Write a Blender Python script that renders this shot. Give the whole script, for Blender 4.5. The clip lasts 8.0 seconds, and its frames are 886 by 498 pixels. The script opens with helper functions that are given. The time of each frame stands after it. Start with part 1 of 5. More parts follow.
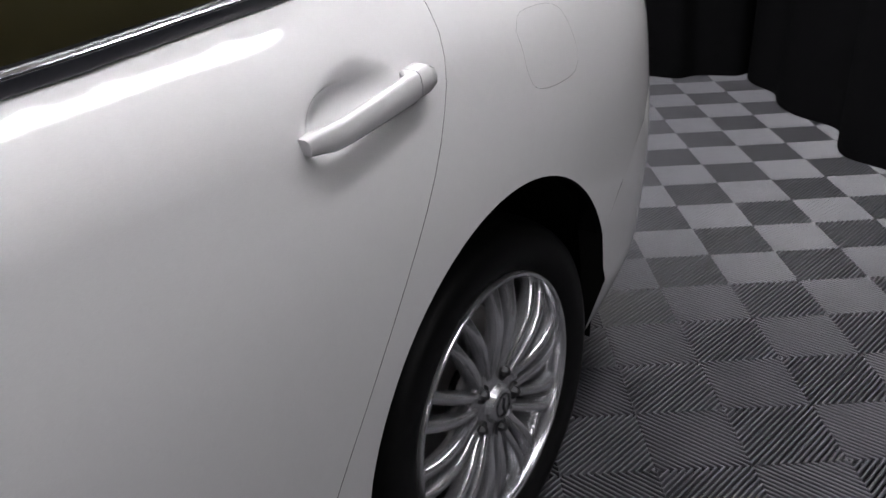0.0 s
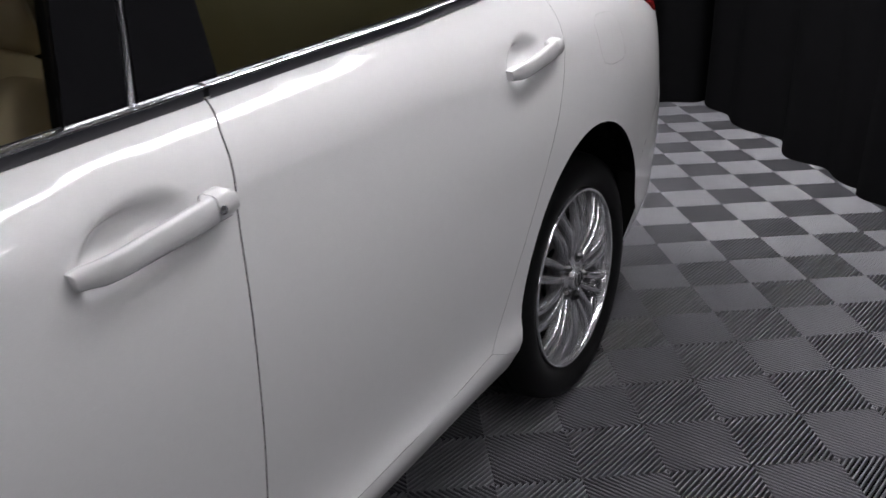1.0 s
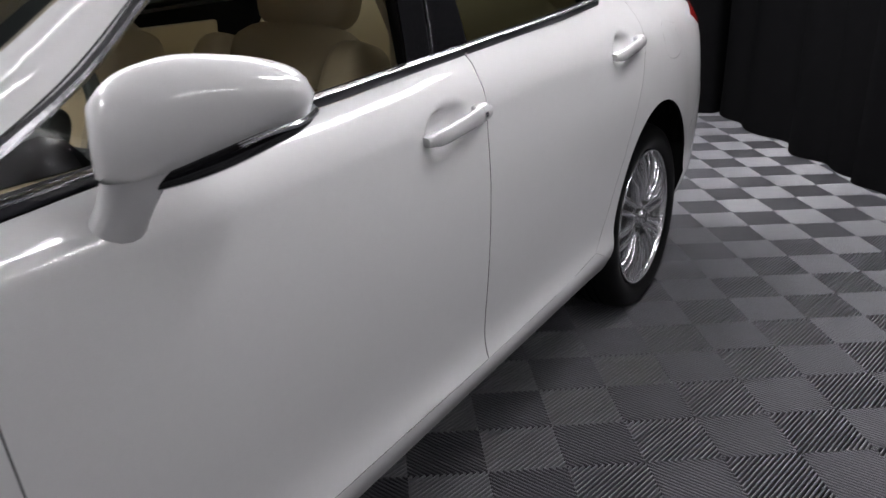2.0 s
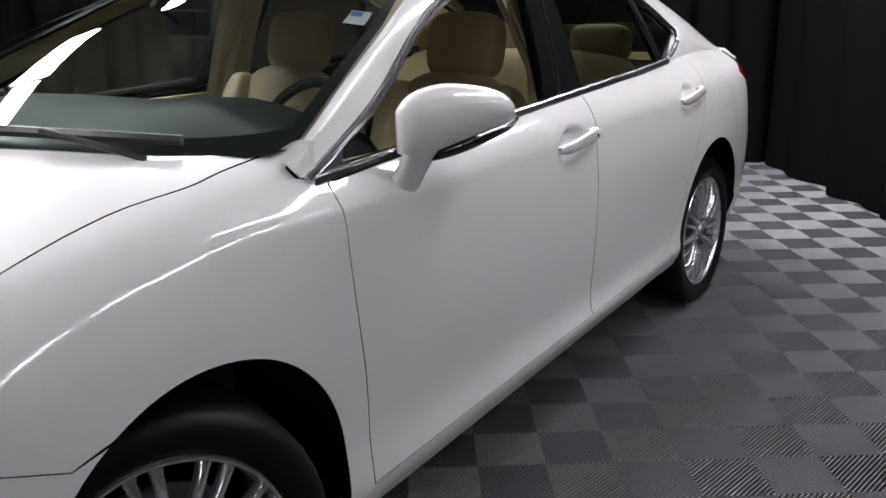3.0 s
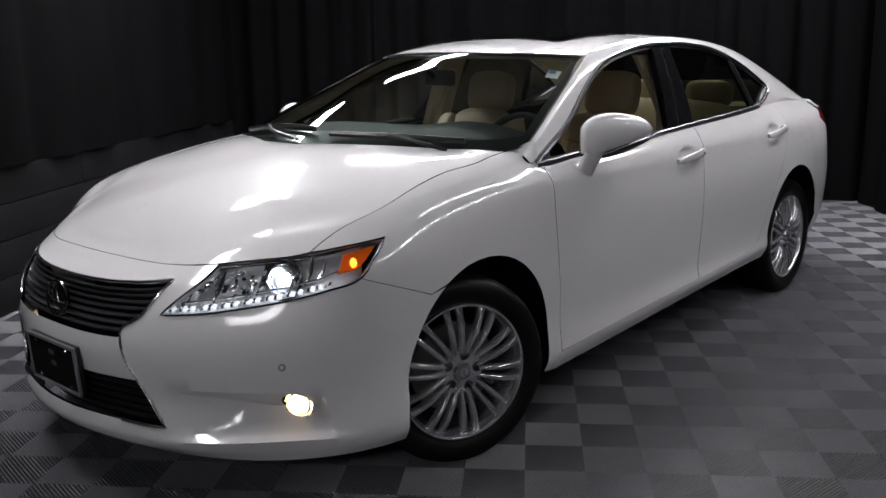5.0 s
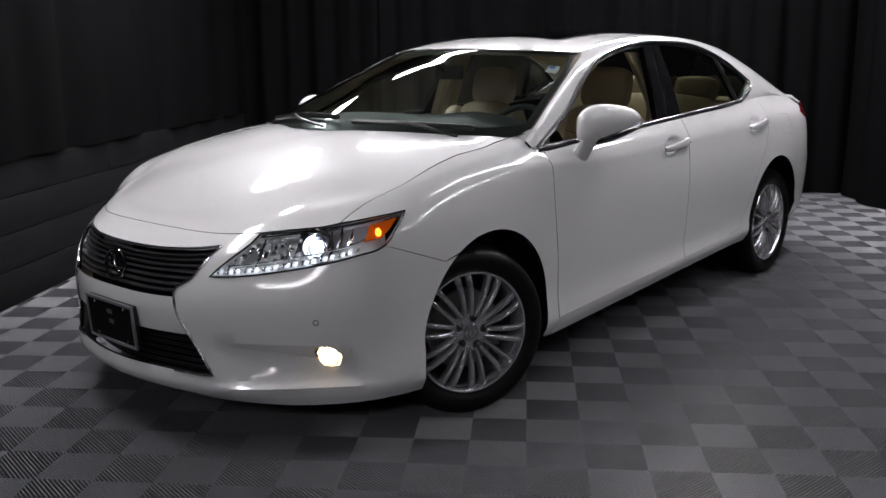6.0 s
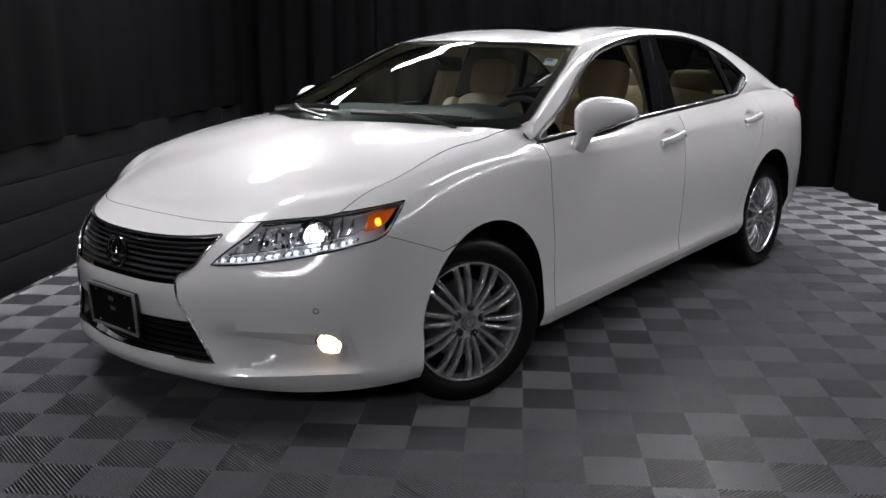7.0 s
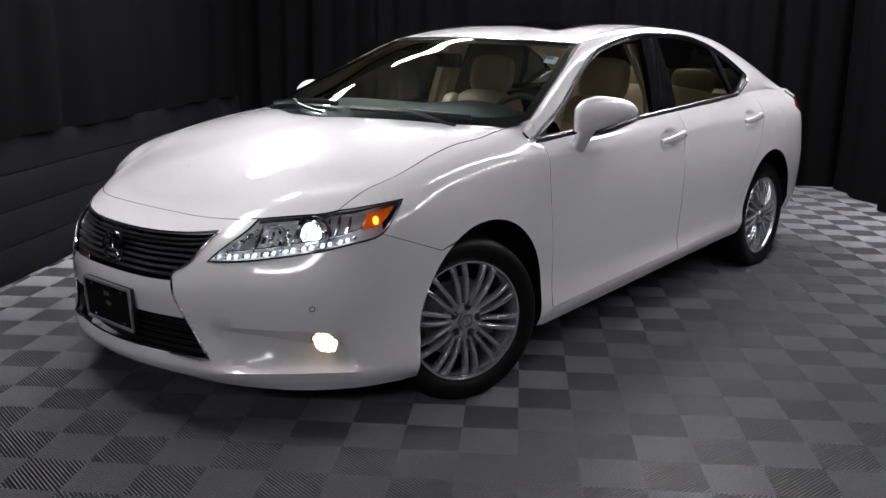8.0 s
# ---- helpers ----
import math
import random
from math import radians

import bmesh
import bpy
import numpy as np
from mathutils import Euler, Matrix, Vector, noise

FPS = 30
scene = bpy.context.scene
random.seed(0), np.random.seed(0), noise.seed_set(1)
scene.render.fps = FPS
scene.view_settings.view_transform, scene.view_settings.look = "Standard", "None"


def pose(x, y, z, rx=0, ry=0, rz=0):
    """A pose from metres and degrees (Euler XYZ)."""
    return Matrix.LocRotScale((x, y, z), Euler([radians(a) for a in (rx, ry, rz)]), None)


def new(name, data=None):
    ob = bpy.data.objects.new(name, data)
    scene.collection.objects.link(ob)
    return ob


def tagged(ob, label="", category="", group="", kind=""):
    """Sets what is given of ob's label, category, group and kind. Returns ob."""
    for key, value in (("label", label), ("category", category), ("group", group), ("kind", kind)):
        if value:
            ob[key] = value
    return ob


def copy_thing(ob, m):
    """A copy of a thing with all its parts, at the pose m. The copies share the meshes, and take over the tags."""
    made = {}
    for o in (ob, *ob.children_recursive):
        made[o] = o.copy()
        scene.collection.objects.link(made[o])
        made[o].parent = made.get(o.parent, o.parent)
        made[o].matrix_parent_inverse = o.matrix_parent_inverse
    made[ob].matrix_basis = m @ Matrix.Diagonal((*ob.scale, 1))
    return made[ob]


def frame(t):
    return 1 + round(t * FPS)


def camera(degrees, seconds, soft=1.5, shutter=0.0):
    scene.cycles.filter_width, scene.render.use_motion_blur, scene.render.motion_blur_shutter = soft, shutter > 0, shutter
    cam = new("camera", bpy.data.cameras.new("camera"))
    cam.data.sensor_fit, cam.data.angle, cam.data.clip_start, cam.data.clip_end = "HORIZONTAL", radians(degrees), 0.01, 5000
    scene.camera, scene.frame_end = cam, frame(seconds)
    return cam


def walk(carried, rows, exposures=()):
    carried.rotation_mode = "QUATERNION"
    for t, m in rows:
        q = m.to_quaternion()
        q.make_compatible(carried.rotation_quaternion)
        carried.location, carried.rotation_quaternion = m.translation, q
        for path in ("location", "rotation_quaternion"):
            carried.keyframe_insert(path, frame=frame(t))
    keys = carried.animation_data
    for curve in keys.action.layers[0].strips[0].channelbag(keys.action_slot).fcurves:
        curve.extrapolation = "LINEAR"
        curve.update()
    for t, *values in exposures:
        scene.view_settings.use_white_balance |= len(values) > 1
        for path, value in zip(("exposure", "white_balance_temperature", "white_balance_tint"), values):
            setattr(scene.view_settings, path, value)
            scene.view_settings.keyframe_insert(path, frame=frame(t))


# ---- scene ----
cam = camera(52.4, 8.0, soft=1.5, shutter=0.15)
# seconds, place in metres, turn in degrees; x runs from the car's nose to its tail, the driver's side is at minus y
ROWS = [
    (0.00, 1.790, -1.548, 1.221, 65.11, 2.85, -54.95),
    (0.50, 1.313, -1.638, 1.245, 67.19, -0.04, -59.73),
    (1.00, 0.907, -1.697, 1.252, 68.44, 1.86, -58.34),
    (1.50, 0.455, -1.765, 1.260, 69.26, 0.95, -58.46),
    (3.00, -0.865, -2.082, 1.317, 74.31, 0.86, -55.41),
    (3.50, -1.241, -2.277, 1.327, 75.46, 0.62, -51.49),
    (4.00, -1.582, -2.377, 1.312, 76.51, 0.43, -50.98),
    (4.50, -1.897, -2.515, 1.325, 77.44, 0.42, -50.41),
    (5.00, -2.164, -2.731, 1.341, 78.01, 0.89, -48.42),
    (6.50, -2.542, -2.964, 1.333, 77.67, 0.39, -48.81),
    (7.00, -2.537, -2.959, 1.337, 77.33, 0.15, -48.94),
    (7.50, -2.530, -2.957, 1.349, 77.06, -0.21, -48.92),
    (8.00, -2.523, -2.949, 1.359, 76.82, -0.60, -48.89),
]
walk(cam, [(t, pose(x, y, z, rx, ry, rz)) for t, x, y, z, rx, ry, rz in ROWS],
     [(0.0, -0.15), (0.5, 0.0), (1.0, 0.08), (1.5, 0.16), (2.4, 0.34), (3.0, 0.38), (3.5, 0.05), (4.0, 0.02), (4.5, -0.08), (5.0, -0.12), (6.5, 0.02), (7.2, 0.1), (8.0, 0.15)])

# ---- light ----
world = bpy.data.worlds.new("studio")
world.use_nodes = True
world.node_tree.nodes["Background"].inputs[0].default_value = (0.004, 0.004, 0.005, 1)
world.node_tree.nodes["Background"].inputs[1].default_value = 1.0
scene.world = world
scene.view_settings.exposure = 0.0

# ---- materials ----


def material(name, color=(0.5, 0.5, 0.5), rough=0.5, metal=0.0, coat=0.0, coat_rough=0.03, spec=0.5):
    m = bpy.data.materials.new(name)
    m.use_nodes = True
    b = m.node_tree.nodes["Principled BSDF"]
    b.inputs["Base Color"].default_value = (*color, 1)
    b.inputs["Roughness"].default_value = rough
    b.inputs["Metallic"].default_value = metal
    b.inputs["Coat Weight"].default_value = coat
    b.inputs["Coat Roughness"].default_value = coat_rough
    b.inputs["Specular IOR Level"].default_value = spec
    return m


def shader(m):
    return m.node_tree.nodes["Principled BSDF"]


def node(m, kind, **inputs):
    n = m.node_tree.nodes.new(kind)
    for key, value in inputs.items():
        n.inputs[key.replace("_", " ")].default_value = value
    return n


def wire(m, a, out, b, into):
    m.node_tree.links.new(a.outputs[out], b.inputs[into])


def grain(m, scale, low, high, bump=0.0, distance=0.002, coords="Object", stretch=(1, 1, 1), second=0.0, rough=None):
    """Noise between two colours, with a second broader noise mixed in, and a bump of the fine one."""
    t = m.node_tree.nodes.new("ShaderNodeTexCoord")
    mp = m.node_tree.nodes.new("ShaderNodeMapping")
    mp.inputs["Scale"].default_value = stretch
    wire(m, t, coords, mp, "Vector")
    n = node(m, "ShaderNodeTexNoise", Scale=scale, Detail=6.0, Roughness=0.6)
    wire(m, mp, "Vector", n, "Vector")
    n2 = node(m, "ShaderNodeTexNoise", Scale=scale * 0.06, Detail=4.0)
    wire(m, mp, "Vector", n2, "Vector")
    mix = m.node_tree.nodes.new("ShaderNodeMath")
    mix.operation = "MULTIPLY_ADD"
    mix.inputs[1].default_value = second
    wire(m, n2, "Fac", mix, 0)
    wire(m, n, "Fac", mix, 2)
    ramp = m.node_tree.nodes.new("ShaderNodeValToRGB")
    ramp.color_ramp.elements[0].position = 0.3 + 0.5 * second
    ramp.color_ramp.elements[1].position = 0.7 + 0.5 * second
    ramp.color_ramp.elements[0].color = (*low, 1)
    ramp.color_ramp.elements[1].color = (*high, 1)
    wire(m, mix, 0, ramp, "Fac")
    wire(m, ramp, "Color", shader(m), "Base Color")
    if rough:
        r = m.node_tree.nodes.new("ShaderNodeMapRange")
        r.inputs["To Min"].default_value, r.inputs["To Max"].default_value = rough
        wire(m, n2, "Fac", r, "Value")
        wire(m, r, "Result", shader(m), "Roughness")
    if bump:
        b = node(m, "ShaderNodeBump", Strength=bump, Distance=distance)
        wire(m, n, "Fac", b, "Height")
        wire(m, b, "Normal", shader(m), "Normal")
    return m


def glow(name, color, strength):
    m = material(name, color)
    shader(m).inputs["Emission Color"].default_value = (*color, 1)
    shader(m).inputs["Emission Strength"].default_value = strength
    return m


PAINT = material("pearl_white_paint", (0.74, 0.735, 0.74), 0.40, 0.0, 1.0, 0.07, spec=0.2)
grain(PAINT, 900.0, (0.71, 0.705, 0.71), (0.79, 0.785, 0.79), second=0.15)
CHROME = material("chrome", (0.75, 0.75, 0.76), 0.08, 1.0)
TRIMCHROME = material("satin_chrome_trim", (0.72, 0.72, 0.74), 0.24, 1.0)
DARKCHROME = material("dark_chrome", (0.2, 0.2, 0.21), 0.18, 1.0)
SILVER = grain(material("silver_alloy", (0.5, 0.5, 0.52), 0.3, 0.78, 0.6), 60.0, (0.52, 0.52, 0.54), (0.60, 0.60, 0.62), 0.0, rough=(0.20, 0.28))
BLACK = material("black_trim", (0.012, 0.012, 0.013), 0.35)
SEAL = material("dark_satin_seal", (0.035, 0.036, 0.042), 0.28, 0.0, 0.4, 0.2)
GLOSSBLACK = material("gloss_black", (0.008, 0.008, 0.009), 0.06, 0.0, 1.0)
# also colours inward panel edges, which puts shade into the gaps
LINER_AND_SHADE = material("arch_liner_and_gap_shade", (0.006, 0.006, 0.006), 0.9, spec=0.1)
RUBBER = grain(material("tyre_rubber", (0.02, 0.02, 0.02), 0.5, spec=0.2), 80.0, (0.004, 0.004, 0.004), (0.007, 0.007, 0.007), 0.1, 0.001)
DISC = material("brake_disc", (0.25, 0.24, 0.23), 0.35, 1.0)
LEATHER = grain(material("cream_leather", (0.6, 0.5, 0.33), 0.45), 320.0, (0.50, 0.42, 0.30), (0.61, 0.52, 0.39), 0.15, 0.001, second=0.3)
BROWN = grain(material("brown_trim", (0.25, 0.14, 0.07), 0.4), 90.0, (0.22, 0.12, 0.06), (0.32, 0.19, 0.09), 0.05, 0.001)
DASH = grain(material("dark_dash", (0.03, 0.035, 0.036), 0.55), 500.0, (0.016, 0.021, 0.022), (0.026, 0.032, 0.033), 0.1, 0.0005)
HEADLINER = material("headliner_cloth", (0.5, 0.45, 0.36), 0.9)
CLOTH = grain(material("black_drape", (0.012, 0.012, 0.013), 0.95, spec=0.03), 200.0, (0.0025, 0.0025, 0.0028), (0.005, 0.005, 0.0055), 0.3, 0.002, second=0.5)
DARKWALL = grain(material("black_wall_panel", (0.02, 0.02, 0.022), 0.7, spec=0.15), 25.0, (0.006, 0.006, 0.007), (0.012, 0.012, 0.013), 0.1, 0.002, second=0.5)
CEILING = grain(material("dark_grey_ceiling", (0.1, 0.1, 0.1), 0.9, spec=0.1), 12.0, (0.09, 0.09, 0.092), (0.13, 0.13, 0.133), 0.1, 0.002, second=0.5)
TILE = grain(material("grey_floor_plastic", (0.2, 0.2, 0.21), 0.35), 180.0, (0.128, 0.128, 0.140), (0.168, 0.168, 0.184), 0.05, 0.0005, second=0.4, rough=(0.30, 0.40))
BOARD = grain(material("black_board", (0.008, 0.008, 0.009), 0.6, spec=0.15), 30.0, (0.005, 0.005, 0.006), (0.010, 0.010, 0.011), 0.1, 0.001, stretch=(1, 0.1, 1))
UNDER = material("floor_underside", (0.01, 0.01, 0.011), 0.9, spec=0.1)


def glass(name, tint, rough=0.0):
    m = bpy.data.materials.new(name)
    m.use_nodes = True
    t = m.node_tree
    t.nodes.clear()
    out = t.nodes.new("ShaderNodeOutputMaterial")
    clear = t.nodes.new("ShaderNodeBsdfTransparent")
    clear.inputs[0].default_value = (*tint, 1)
    gloss = t.nodes.new("ShaderNodeBsdfGlossy")
    gloss.inputs["Roughness"].default_value = rough
    facing = t.nodes.new("ShaderNodeLayerWeight")
    facing.inputs["Blend"].default_value = 0.5
    fifth = t.nodes.new("ShaderNodeMath")
    fifth.operation = "POWER"
    fifth.inputs[1].default_value = 5.0
    fres = t.nodes.new("ShaderNodeMath")
    fres.operation = "MULTIPLY_ADD"
    fres.inputs[1].default_value = 0.92
    fres.inputs[2].default_value = 0.075
    t.links.new(facing.outputs["Facing"], fifth.inputs[0])
    t.links.new(fifth.outputs[0], fres.inputs[0])
    mix = t.nodes.new("ShaderNodeMixShader")
    t.links.new(fres.outputs[0], mix.inputs[0])
    t.links.new(clear.outputs[0], mix.inputs[1])
    t.links.new(gloss.outputs[0], mix.inputs[2])
    t.links.new(mix.outputs[0], out.inputs[0])
    return m


SCREEN = glass("windscreen_glass", (0.64, 0.70, 0.67))
TINTED = glass("tinted_side_glass", (0.26, 0.27, 0.22))
FRONTGLASS = glass("front_side_glass", (0.88, 0.87, 0.80))
LENS = glass("clear_lamp_lens", (0.95, 0.95, 0.97))

# ---- mesh helpers ----


def part(name, bm, mat, parent=None, label="", smooth=True, angle=40):
    """Links a bmesh as one mesh object under a thing or a part."""
    bmesh.ops.recalc_face_normals(bm, faces=bm.faces)
    data = bpy.data.meshes.new(name)
    for f in bm.faces:
        f.smooth = smooth
    if smooth:
        for e in bm.edges:
            if len(e.link_faces) == 2 and e.calc_face_angle(0) > radians(angle):
                e.smooth = False
    turned = any(f.material_index for f in bm.faces)
    bm.to_mesh(data)
    bm.free()
    data.materials.append(mat)
    # inward edges take the black material as painted shade between panels
    if turned:
        data.materials.append(LINER_AND_SHADE)
    ob = new(name, data)
    if parent:
        ob.parent = parent
    if label:
        tagged(ob, label)
    return ob


def thing(name, label, category, group="", m=None):
    ob = tagged(new(name), label, category, group)
    ob.empty_display_size = 0.1
    if m:
        ob.matrix_basis = m
    return ob


def box(bm, x0, y0, z0, x1, y1, z1, bevel=0.0, m=None):
    geo = bmesh.ops.create_cube(bm, size=1)
    vs = geo["verts"]
    for v in vs:
        v.co = Vector(((x0 + x1) / 2 + v.co.x * (x1 - x0), (y0 + y1) / 2 + v.co.y * (y1 - y0), (z0 + z1) / 2 + v.co.z * (z1 - z0)))
    if bevel:
        es = list({e for v in vs for e in v.link_edges})
        got = bmesh.ops.bevel(bm, geom=es, offset=bevel, segments=2, affect="EDGES", profile=0.6)
        vs = list({v for f in got["faces"] for v in f.verts} | {v for v in vs if v.is_valid})
    if m:
        bmesh.ops.transform(bm, matrix=m, verts=vs)
    return vs


def tube(bm, path, r, n=8, closed=False, flat=1.0, cap=True):
    """A round bar along a list of points; r may be a list. flat squeezes it across the path's own side."""
    path = [Vector(p) for p in path]
    k = len(path)
    rings = []
    for i, p in enumerate(path):
        d = (path[(i + 1) % k] - path[i - 1]) if closed else (path[min(i + 1, k - 1)] - path[max(i - 1, 0)])
        d.normalize()
        side = d.cross(Vector((0, 0, 1)))
        side = side.normalized() if side.length > 1e-4 else Vector((1, 0, 0))
        up = side.cross(d)
        q = r[i] if isinstance(r, (list, tuple)) else r
        rings.append([bm.verts.new(p + side * (q * flat * math.cos(a)) + up * (q * math.sin(a))) for a in (2 * math.pi * j / n for j in range(n))])
    for i in range(k if closed else k - 1):
        a, b = rings[i], rings[(i + 1) % k]
        for j in range(n):
            bm.faces.new((a[j], a[(j + 1) % n], b[(j + 1) % n], b[j]))
    if not closed and cap:
        bm.faces.new(rings[0][::-1])
        bm.faces.new(rings[-1])


def lathe(bm, profile, n=48, axis=1):
    """Turns a profile of (radius, along) round the y axis."""
    rings = []
    for r, h in profile:
        rings.append([bm.verts.new((r * math.cos(a), h, r * math.sin(a))) for a in (2 * math.pi * j / n for j in range(n))])
    for a, b in zip(rings, rings[1:]):
        for j in range(n):
            bm.faces.new((a[j], a[(j + 1) % n], b[(j + 1) % n], b[j]))
    return rings


def catmull(pts, n=8, closed=False):
    """A smooth polyline through points of any dimension."""
    p = np.array(pts, float)
    k = len(p)
    out = []
    for i in range(k if closed else k - 1):
        if closed:
            a, b, c, d = p[i - 1], p[i], p[(i + 1) % k], p[(i + 2) % k]
        else:
            b, c = p[i], p[i + 1]
            a = p[i - 1] if i else 2 * b - c
            d = p[i + 2] if i + 2 < k else 2 * c - b
        for j in range(n):
            t = j / n
            out.append(0.5 * (2 * b + (c - a) * t + (2 * a - 5 * b + 4 * c - d) * t * t + (3 * b - a - 3 * c + d) * t ** 3))
    if not closed:
        out.append(p[-1])
    return [tuple(q) for q in out]

# ---- the car's body as two nets of character lines ----


def net(lines, mirror0=False):
    """Lines of equal length as an array (line, station, xyz), with one phantom line and station beyond each end."""
    g = np.array(lines, float)
    first = g[:, 1:2] * [1, -1, 1] if mirror0 else 2 * g[:, :1] - g[:, 1:2]
    g = np.concatenate([first, g, 2 * g[:, -1:] - g[:, -2:-1]], 1)
    return np.concatenate([2 * g[:1] - g[1:2], g, 2 * g[-1:] - g[-2:-1]], 0)


def weights(t):
    return np.array([-t + 2 * t * t - t ** 3, 2 - 5 * t * t + 3 * t ** 3, t + 4 * t * t - 3 * t ** 3, t ** 3 - t * t]) / 2


def at_net(g, s, v):
    """The place on a net at station s and line v."""
    i = min(max(int(s), 0), g.shape[1] - 4)
    j = min(max(int(v), 0), g.shape[0] - 4)
    return np.einsum("i,j,jik->k", weights(s - i), weights(v - j), g[j:j + 4, i:i + 4])


def line(xs, ws, zs):
    return [(x, -w, z) for x, w, z in zip(xs, ws, zs)]


SIDE_X = (0.08, 0.50, 1.08, 1.66, 2.25, 2.80)
SILL_LINE = line((-0.9, -0.875, -0.807, -0.631, -0.363, 0.08, 0.5, 1.08, 1.66, 2.25, 2.8, 3.2, 3.51, 3.695, 3.78, 3.8),
                 (0, 0.25, 0.467, 0.711, 0.873, 0.885, 0.887, 0.887, 0.887, 0.880, 0.863, 0.828, 0.76, 0.58, 0.3, 0),
                 (0.207, 0.199, 0.188, 0.178, 0.180, 0.182, 0.186, 0.216, 0.249, 0.275, 0.280, 0.27, 0.27, 0.28, 0.29, 0.3))
SKIRT_LINE = line((-0.955, -0.925, -0.847, -0.651, -0.373, 0.08, 0.5, 1.08, 1.66, 2.25, 2.8, 3.2, 3.55, 3.775, 3.86, 3.88),
                  (0, 0.26, 0.487, 0.731, 0.908, 0.915, 0.908, 0.908, 0.908, 0.898, 0.893, 0.868, 0.79, 0.6, 0.31, 0),
                  (0.235, 0.235, 0.24, 0.245, 0.24, 0.25, 0.245, 0.275, 0.3, 0.325, 0.36, 0.37, 0.37, 0.38, 0.38, 0.38))
WAIST_LINE = line((-0.945, -0.915, -0.837, -0.641, -0.383, 0.08, 0.5, 1.08, 1.66, 2.25, 2.8, 3.2, 3.56, 3.785, 3.87, 3.89),
                  (0, 0.26, 0.482, 0.716, 0.888, 0.905, 0.898, 0.895, 0.895, 0.889, 0.890, 0.868, 0.8, 0.61, 0.31, 0),
                  (0.36, 0.36, 0.36, 0.37, 0.38, 0.38, 0.37, 0.37, 0.38, 0.4, 0.42, 0.43, 0.44, 0.45, 0.45, 0.45))
MIDDLE_LINE = line((-0.955, -0.93, -0.842, -0.641, -0.388, 0.08, 0.5, 1.08, 1.66, 2.25, 2.8, 3.2, 3.57, 3.805, 3.89, 3.91),
                   (0, 0.26, 0.477, 0.711, 0.888, 0.915, 0.908, 0.905, 0.905, 0.898, 0.895, 0.873, 0.81, 0.62, 0.31, 0),
                   (0.5, 0.5, 0.51, 0.53, 0.55, 0.56, 0.56, 0.56, 0.56, 0.57, 0.58, 0.58, 0.6, 0.62, 0.62, 0.62))
FLANK_LINE = line((-0.94, -0.915, -0.827, -0.621, -0.393, 0.08, 0.5, 1.08, 1.66, 2.25, 2.8, 3.2, 3.56, 3.795, 3.88, 3.9),
                  (0, 0.255, 0.462, 0.676, 0.873, 0.912, 0.91, 0.908, 0.908, 0.9, 0.893, 0.868, 0.805, 0.61, 0.31, 0),
                  (0.6, 0.6, 0.61, 0.66, 0.71, 0.74, 0.74, 0.74, 0.74, 0.75, 0.76, 0.77, 0.78, 0.78, 0.78, 0.78))
CHEST_LINE = line((-0.905, -0.88, -0.792, -0.581, -0.363, 0.08, 0.5, 1.08, 1.66, 2.25, 2.8, 3.2, 3.57, 3.765, 3.84, 3.86),
                  (0, 0.25, 0.437, 0.651, 0.84, 0.877, 0.905, 0.896, 0.892, 0.883, 0.871, 0.838, 0.78, 0.58, 0.3, 0),
                  (0.675, 0.679, 0.693, 0.742, 0.8, 0.86, 0.87, 0.87, 0.88, 0.89, 0.9, 0.91, 0.92, 0.92, 0.92, 0.92))
SHOULDER_LINE = line((-0.84, -0.81, -0.724, -0.527, -0.322, 0.1, 0.48, 1.08, 1.66, 2.25, 2.8, 3.2, 3.57, 3.765, 3.83, 3.84),
                     (0, 0.24, 0.414, 0.607, 0.797, 0.835, 0.884, 0.884, 0.879, 0.868, 0.845, 0.798, 0.732, 0.645, 0.33, 0),
                     (0.725, 0.729, 0.752, 0.812, 0.864, 0.925, 0.921, 0.916, 0.936, 0.956, 0.970, 0.986, 1.0, 0.99, 0.985, 0.985))
BELT_LINE = line((-0.77, -0.745, -0.664, -0.467, -0.272, 0.1, 0.44, 1.08, 1.66, 2.25, 2.8, 3.2, 3.55, 3.735, 3.79, 3.8),
                 (0, 0.22, 0.384, 0.567, 0.742, 0.765, 0.79, 0.815, 0.805, 0.791, 0.745, 0.690, 0.668, 0.632, 0.32, 0),
                 (0.757, 0.766, 0.795, 0.848, 0.903, 0.967, 1.003, 0.98, 1.01, 1.04, 1.07, 1.068, 1.045, 1.018, 1.01, 1.01))
LINES = [SILL_LINE, SKIRT_LINE, WAIST_LINE, MIDDLE_LINE, FLANK_LINE, CHEST_LINE, SHOULDER_LINE, BELT_LINE]
BODY = net(LINES, True)
# the bonnet goes on from the topmost line to the middle of the car
MIDDLE = line((-0.60, -0.57, -0.52, -0.42, -0.30, -0.15, 0.0), (0,) * 7, (0.880, 0.896, 0.920, 0.953, 0.983, 1.012, 1.038))
CROWN = (0.012, 0.012, 0.015, 0.020, 0.025, 0.029, 0.02)


def bonnet_line(k, n):
    out = []
    for h, m, c in zip(LINES[7], MIDDLE, CROWN):
        w = k / n
        out.append((h[0] + (m[0] - h[0]) * w, h[1] * (1 - w), h[2] + (m[2] - h[2]) * w + 4 * c * w * (1 - w)))
    return out


BONNET = net([q[:7] for q in LINES[5:8]] + [bonnet_line(k, 4) for k in (1, 2, 3, 4)] + [[(x, -y, z) for x, y, z in bonnet_line(3, 4)]], True)
